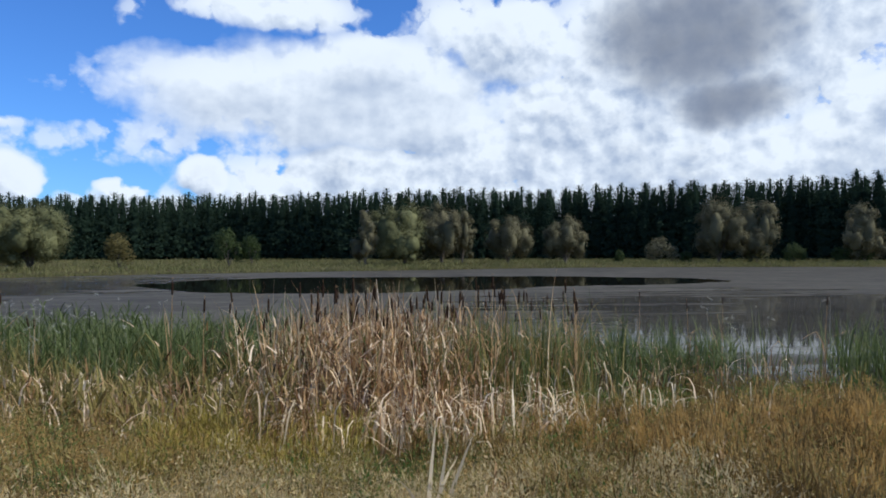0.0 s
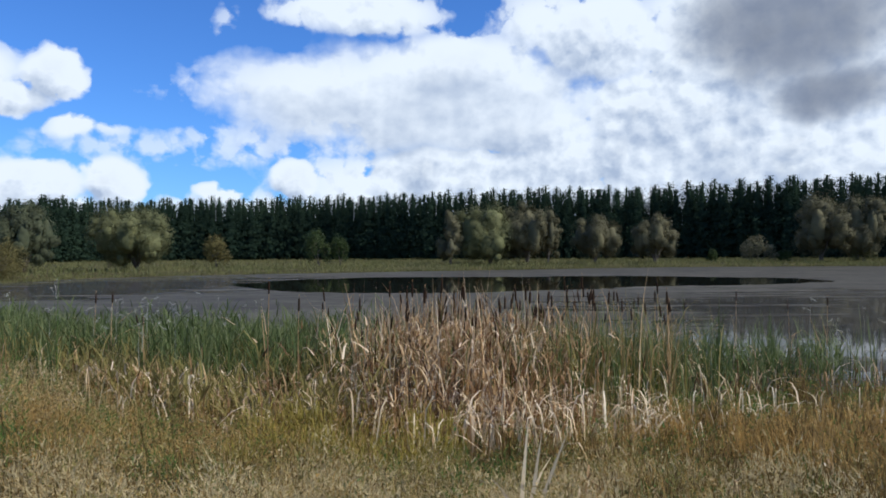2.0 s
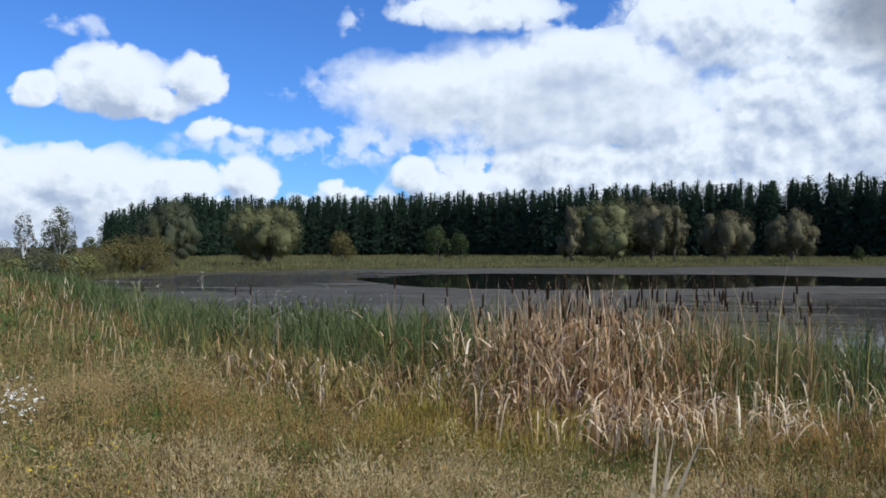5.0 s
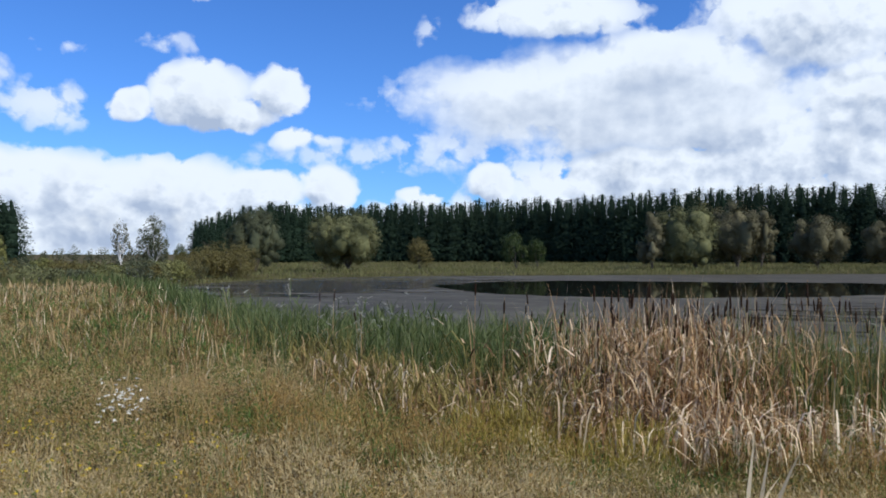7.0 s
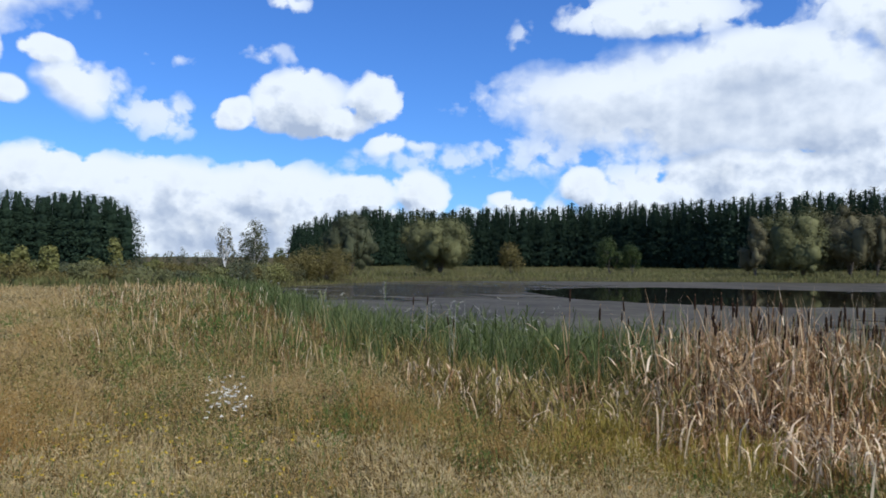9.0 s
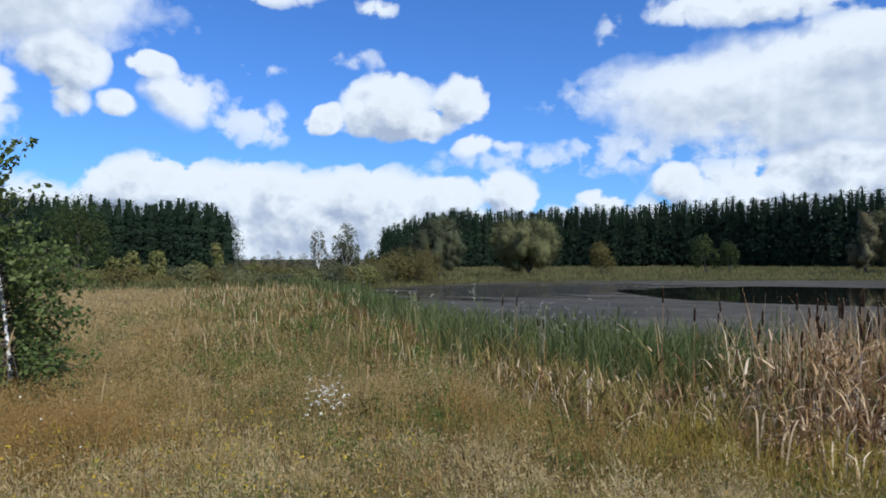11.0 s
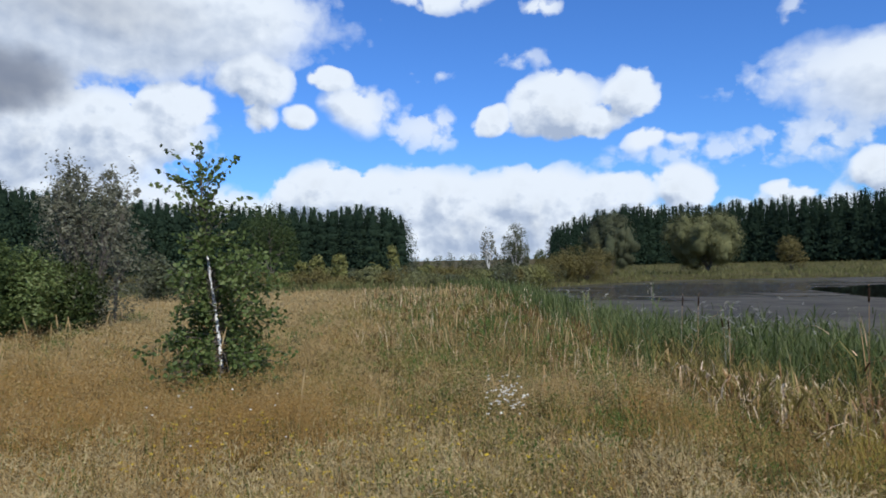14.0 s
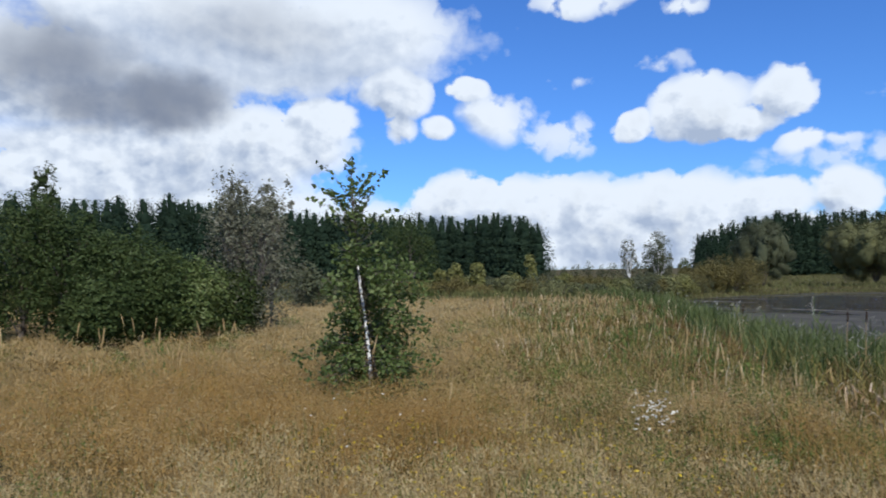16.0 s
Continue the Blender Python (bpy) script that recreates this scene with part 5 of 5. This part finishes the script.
reed_bed("green_reeds", 4200, 41, 50, 12, -2, 0.8, M_REED, "green reed leaves at the pond's end", bend=1.8, tilt=0.2)

def curls(name, n, az0, spread, s0, s1, high, mat, label):
    """Short withered leaf ends that curl at every height of a clump."""
    az = rng.normal(az0, spread, n)
    d = np.interp(az, SHORE_AZ, SHORE_NEAR) - rng.triangular(s1, s1 + 0.6 * (s0 - s1), s0, n)
    x, y = xy_of(az, d)
    z = np.maximum(land(x, y), WATER_Z) + high * rng.uniform(0.05, 1.0, n) * (0.55 + 0.45 * ease((3.2 - np.abs(d - 9.2)) / 2.4))
    stuff(name, straps(np.stack([x, y, z], 1), rng.uniform(0.12, 0.34, n), rng.uniform(0, 6.28, n), rng.uniform(0.0, 1.3, n), rng.uniform(0.6, 3.0, n),
                       0.021 * rng.uniform(0.5, 1.3, n), 4), mat, label, "reeds")


CLUMP = lambda a, d: np.exp(-((a - 6.5) / 6.5) ** 2)
SIDE = lambda a, d: np.exp(-((a - 0.0) / 9.5) ** 2)
reed_bed("dry_reeds", 2000, -14, 16, 3.0, -1.8, 2.6, M_DRYREED, "dry brown cattail leaves in a thick clump", 0.018, 1.7, CLUMP, 0.11, 2.0)
reed_bed("green_reeds", 1300, -14, 16, 2.4, -1.9, 2.3, M_REED, "green cattail leaves among dry ones", 0.018, 1.6, SIDE, 0.10, 1.8)
reed_bed("olive_reeds", 1100, -14, 16, 2.6, -1.9, 1.9, M_OLIVE, "olive cattail leaves among dry ones", 0.018, 2.2, SIDE, 0.12, 1.8)
folded_leaves("bent_reeds", 1100, 6.5, 4.2, 3.4, -1.2, 0.8, 1.5, M_DRYREED, "broken brown cattail leaves hanging in the clump")
folded_leaves("bent_reeds", 620, 3.5, 8.0, 4.2, 1.0, 0.4, 0.9, M_DRYREED, "bent dry cattail leaves at the clump's foot", 0.022)
folded_leaves("pale_bent_reeds", 170, 0.5, 9.0, 4.4, 0.4, 0.4, 0.95, M_PALE, "bleached cattail leaves bent over at the clump's foot", 0.022)
folded_leaves("pale_bent_reeds", 110, -15, 9.0, 4.6, 0.8, 0.4, 0.75, M_PALE, "bleached cattail leaves bent over the grass", 0.018)
folded_leaves("pale_bent_reeds", 60, 27, 12.0, 3.8, 0.4, 0.4, 0.8, M_PALE, "bleached reed leaves bent over the grass", 0.018)
folded_leaves("bent_reeds", 900, 27, 12.0, 3.8, -2.6, 0.5, 1.15, M_DRYREED, "brown dry reed leaves bent over the grass", 0.018)
curls("curled_reeds", 2200, 5.5, 5.0, 3.6, -1.4, 1.25, M_DRYREED, "curled withered leaf ends in the cattail clump")
curls("curled_reeds", 900, 27, 11.0, 3.6, 0.2, 0.55, M_DRYREED, "curled withered leaf ends among the reeds")
reed_bed("olive_reeds", 2600, 10, 46, 3.6, -3.0, 0.8, M_OLIVE, "olive reeds turning yellow at the water's edge", 0.014, 1.8)
reed_bed("dry_reeds", 1800, 12, 46, 3.0, -1, 0.62, M_DRYREED, "dry tan reed stalks among green ones", 0.014, 2.4, lambda a, d: np.full(len(a), 0.2), 0.2)
reed_bed("dry_reeds", 2200, 44, 57, 30, 6, 0.5, M_STRAW, "dry tan reeds at the meadow's edge", 0.012, 1.4, lambda a, d: gauss(a, d, 50.5, 30, 3.2, 8), 0.25)


def cattail_kind(h, leaves):
    """Meshes of one cattail: stem, spike and strap leaves."""
    k = np.linspace(0, 1, 5)
    bend = rng.normal(0, 0.09, 2)
    stem = tube(np.stack([bend[0] * k**2, bend[1] * k**2, k * h], 1), np.full(5, 0.0042) * (1 - 0.4 * k), 5)
    z = np.array([0, 0.015, 0.03, 0.12, 0.14, 0.155, 0.20]) + h - 0.20
    r = np.array([0.004, 0.010, 0.012, 0.012, 0.010, 0.003, 0.0015])
    spike = tube(np.stack([bend[0] * (z / h) ** 2, bend[1] * (z / h) ** 2, z], 1), r, 8)
    got = []
    for _ in range(leaves):
        a = rng.uniform(0, 6.28)
        got.append(straps(np.array([[math.cos(a) * 0.015, math.sin(a) * 0.015, 0.0]]), h * rng.uniform(0.7, 1.08), rng.uniform(0, 6.28), abs(rng.normal(0, 0.13)), rng.uniform(0, 2.6), 0.017, 6, rng.uniform(0.4, 0.8)))
    return raw_mesh("stem", *stem, M_DRYREED, True), raw_mesh("spike", *spike, M_SPIKE, True), [raw_mesh("leaf", *g, (M_DRYREED, M_DRYREED, M_REED, M_OLIVE)[k % 4]) for k, g in enumerate(got)]


KINDS = [cattail_kind(h, n) for h, n in ((1.5, 5), (1.58, 6), (1.42, 5), (1.65, 5), (1.5, 6), (1.3, 5))]


def cattails(n, az0, az1, s0, s1, label, group, peak=None):
    for _ in range(n):
        az = rng.normal(*peak) if peak else rng.uniform(az0, az1)
        az = min(max(az, az0), az1)
        d = float(np.interp(az, SHORE_AZ, SHORE_NEAR)) - rng.uniform(s1, s0)
        plant(az, d, label, group)


def plant(az, d, label, group, size=None):
    x, y = (float(v) for v in xy_of(az, d))
    stem, spike, leaf = KINDS[int(rng.integers(len(KINDS)))]
    ob = thing("cattail", x, y, max(float(land(x, y)), WATER_Z - 0.15), label, "cattail", group, rng.uniform(0, 360), size or rng.uniform(0.9, 1.14))
    for nm, me in [("stem", stem), ("spike", spike)] + [("leaf", m) for m in leaf]:
        new(nm, me).parent = ob


def sedge(name, n, az0, az1, d0, d1, tall, mat, label, width=0.010):
    """Sedge and rank grass between the meadow and the reeds."""
    az, d, x, y = scatter(n, az0, az1, d0, d1, 1.5)
    edge = 56 - 9 * ease((14 - d) / 6) + 3 * np.sin(d * 0.6)
    keep = (from_shore(az, d) > 0) & (az < edge)
    x, y, d = x[keep], y[keep], d[keep]
    m = len(x)
    h = tall * (0.5 + 0.8 * patchy(x, y, 2.6, 91)) * rng.uniform(0.6, 1.2, m)
    stuff(name, straps(np.stack([x, y, land(x, y) - 0.02], 1), h, rng.uniform(0, 6.28, m), np.abs(rng.normal(0, 0.2, m)), rng.uniform(0, 1.8, m),
                       width * np.maximum(1, d / 9) * rng.uniform(0.6, 1.4, m), 4), mat, label, "sedge")


sedge("olive_sedge", 4500, 30, 58, 9.5, 44, 0.36, M_OLIVE, "olive sedge between meadow and reeds")
sedge("green_sedge", 6500, 30, 57, 9.5, 40, 0.42, M_REED, "green sedge between meadow and reeds")
sedge("brown_sedge", 4200, 30, 58, 9.5, 44, 0.55, M_DRYREED, "brown dry stalks among the sedge", 0.008)

def reed_plumes(name, n, az0, az1, s0, s1, label):
    """Silvery nodding plumes at the tips of the reeds."""
    az = rng.uniform(az0, az1, n)
    d = np.interp(az, SHORE_AZ, SHORE_NEAR) - rng.uniform(s1, s0, n)
    x, y = xy_of(az, d)
    tip = np.stack([x, y, np.maximum(land(x, y), WATER_Z) + rng.uniform(0.95, 1.42, n)], 1)
    turn = rng.uniform(0, 6.28, n)
    out = np.stack([np.cos(turn), np.sin(turn), np.full(n, -0.5)], 1)
    per = 26
    f = rng.uniform(0, 1, (n * per, 1))
    c = np.repeat(tip, per, 0) + np.repeat(out, per, 0) * f * 0.10 + rng.normal(0, 0.008, (n * per, 3))
    stem = blades(tip - [0, 0, 0.9], 0.9, rng.normal(0, 0.03, (n, 2)), 0.006)
    stuff(name, join(hairs(c, 0.05 * rng.uniform(0.6, 1.3, n * per), 0.0038 * np.repeat(np.maximum(1, d / 12), per), np.repeat(out, per, 0) * 2), stem), M_PLUME, label, "reeds")


reed_plumes("reed_plumes", 80, 20, 46, 1.5, -4.2, "silvery plumes nodding over green reeds")
reed_plumes("reed_plumes", 16, -30, -6, 0.4, -2.5, "silvery plumes nodding over green reeds")

cattails(45, -11, 2, 1.6, -2.0, "cattail with a dark brown spike among green leaves", "cattails beside the dry clump")
cattails(95, -10, 16, 2.6, -1.8, "tall dry cattail with a dark brown spike", "cattails in the dry clump", (6.0, 4.6))
for az, d, size in ((-5.4, 12.6, 1.0), (-7.8, 12.9, 1.02), (-15.1, 13.3, 1.0), (-18.7, 13.2, 0.93), (-21.0, 13.5, 0.93), (-27.7, 13.0, 1.0), (-11.5, 13.0, 0.9)):
    plant(az, d, "single cattail with a dark spike in shallow water", "cattails in the shallow water", size)
cattails(11, 12, 42, 2.4, -0.5, "single cattail with a dark spike among green reeds", "cattails among the reeds")


def dry_plant(az, d, tall, leaves, label):
    """A withered clump of strap leaves standing by itself."""
    x, y = (float(v) for v in xy_of(az, d))
    ob = thing("dry_reed_plant", x, y, float(land(x, y)), label, "dry plant", "withered reed plants in the meadow")
    for _ in range(leaves):
        g = straps(np.array([rng.normal(0, 0.02, 3) * [1, 1, 0]]), tall * rng.uniform(0.6, 1.1), rng.uniform(0, 6.28), abs(rng.normal(0.12, 0.15)), rng.uniform(1.4, 2.9), 0.02, 7, rng.uniform(0.45, 0.75))
        part("leaf", g, M_PALE if rng.uniform(0, 1) < 0.5 else M_DRYREED, ob)


def stiff_plant(az, d, leaves):
    """A few broad bleached leaves that stand up stiffly, two of them splayed."""
    x, y = (float(v) for v in xy_of(az, d))
    ob = thing("dry_reed_plant", x, y, float(land(x, y)), "bleached stiff reed leaves standing in the grass", "dry plant", "withered reed plants in the meadow")
    for length, toward, tilt, bend, wide in leaves:
        part("leaf", straps(np.array([rng.normal(0, 0.02, 3) * [1, 1, 0]]), length, radians(toward), tilt, bend, wide, face=rng.uniform(-0.4, 0.4)), M_PALE, ob)


stiff_plant(1.2, 4.1, ((0.76, 0, 0.07, 0.05, 0.030), (0.68, 15, 0.14, 0.05, 0.028), (0.76, -5, 0.32, 0.10, 0.030), (0.56, 30, 0.30, 0.5, 0.034), (0.48, 190, 0.3, 0.6, 0.030)))
for az, d, tall in ((-3.5, 4.7, 0.5), (-4.4, 4.9, 0.45), (-15, 5.0, 0.42), (-21, 5.4, 0.5), (9.5, 6.6, 0.6), (7.8, 6.4, 0.62), (10.5, 7.2, 0.6), (-6, 6.4, 0.55), (-24, 7.2, 0.6), (12.5, 6.2, 0.5),
                    (44, 8.3, 0.6), (41.5, 8.6, 0.6), (47.5, 8.6, 0.55), (34, 8.6, 0.6), (38, 8.2, 0.55), (31, 8.8, 0.6)):
    dry_plant(az, d, tall, 6, "withered tan reed leaves bent over the grass")


def flowers(name, az0, az1, d0, d1, n, mat, label, size, tall):
    az, d, x, y = scatter(n, az0, az1, d0, d1, 1.0)
    base = np.stack([x, y, land(x, y)], 1)
    h = tall * rng.uniform(0.7, 1.1, n)
    lean2 = rng.normal(0, 0.08, (n, 2))
    tip = base + np.concatenate([lean2 * h[:, None], h[:, None]], 1)
    c = np.repeat(tip, 4, 0) + rng.normal(0, size * 0.4, (n * 4, 3)) * [1, 1, 0.4]
    stuff(name, flakes(c, size * rng.uniform(0.7, 1.2, n * 4), None, 1.0), mat, label, "flowers")


flowers("white_flowers", 46.4, 49.0, 5.3, 6.1, 62, M_WHITE, "small white daisy-like flowers in a patch", 0.018, 0.62)
flowers("white_flowers", 62, 76, 5.0, 7.0, 12, M_WHITE, "scattered white yarrow flowers", 0.018, 0.45)
for az0, az1, d0, d1, n in ((40, 78, 3.5, 5.0, 230), (52, 60, 4.6, 5.6, 60), (66, 74, 4.8, 5.8, 50)):
    flowers("yellow_flowers", az0, az1, d0, d1, n, M_YELLOW, "small yellow flowers in the grass", 0.0145, 0.56)


def umbel_plant(az, d, tall):
    """A tall hogweed gone to seed, with pale flower heads."""
    x, y = (float(v) for v in xy_of(az, d))
    z = float(land(x, y))
    ob = thing("umbel_plant", x, y, z, "tall umbel plant with pale white flower heads among reeds", "wild flower")
    k = np.linspace(0, 1, 6)
    h = tall - z
    part("stem", tube(np.stack([0.03 * k, 0.02 * k**2, k * h], 1), 0.006 * (1.1 - 0.6 * k), 6), M_GREEN, ob)
    for a, f in ((0.4, 0.98), (2.1, 0.86), (3.7, 0.80), (5.2, 0.84), (1.2, 0.72)):
        r = rng.uniform(0.012, 0.022)
        o = np.array([math.cos(a) * 0.045 * (1.1 - f) * 3, math.sin(a) * 0.045 * (1.1 - f) * 3, (0.6 + 0.4 * f) * h])
        q = rng.normal(size=(10, 3))
        q /= np.linalg.norm(q, axis=1)[:, None]
        q[:, 2] = np.abs(q[:, 2]) * 0.3
        kk = np.linspace(0, 1, 4)[:, None]
        root = np.array([0.02, 0.01, (0.55 + 0.35 * f) * h])
        head = join(leaflets(o + q * r, 0.007, None, 1.0), tube(root + (o - root) * kk, np.full(4, 0.0012), 3))
        part("umbel", head, M_WHITE, ob)


umbel_plant(35.1, 10.5, 1.28)
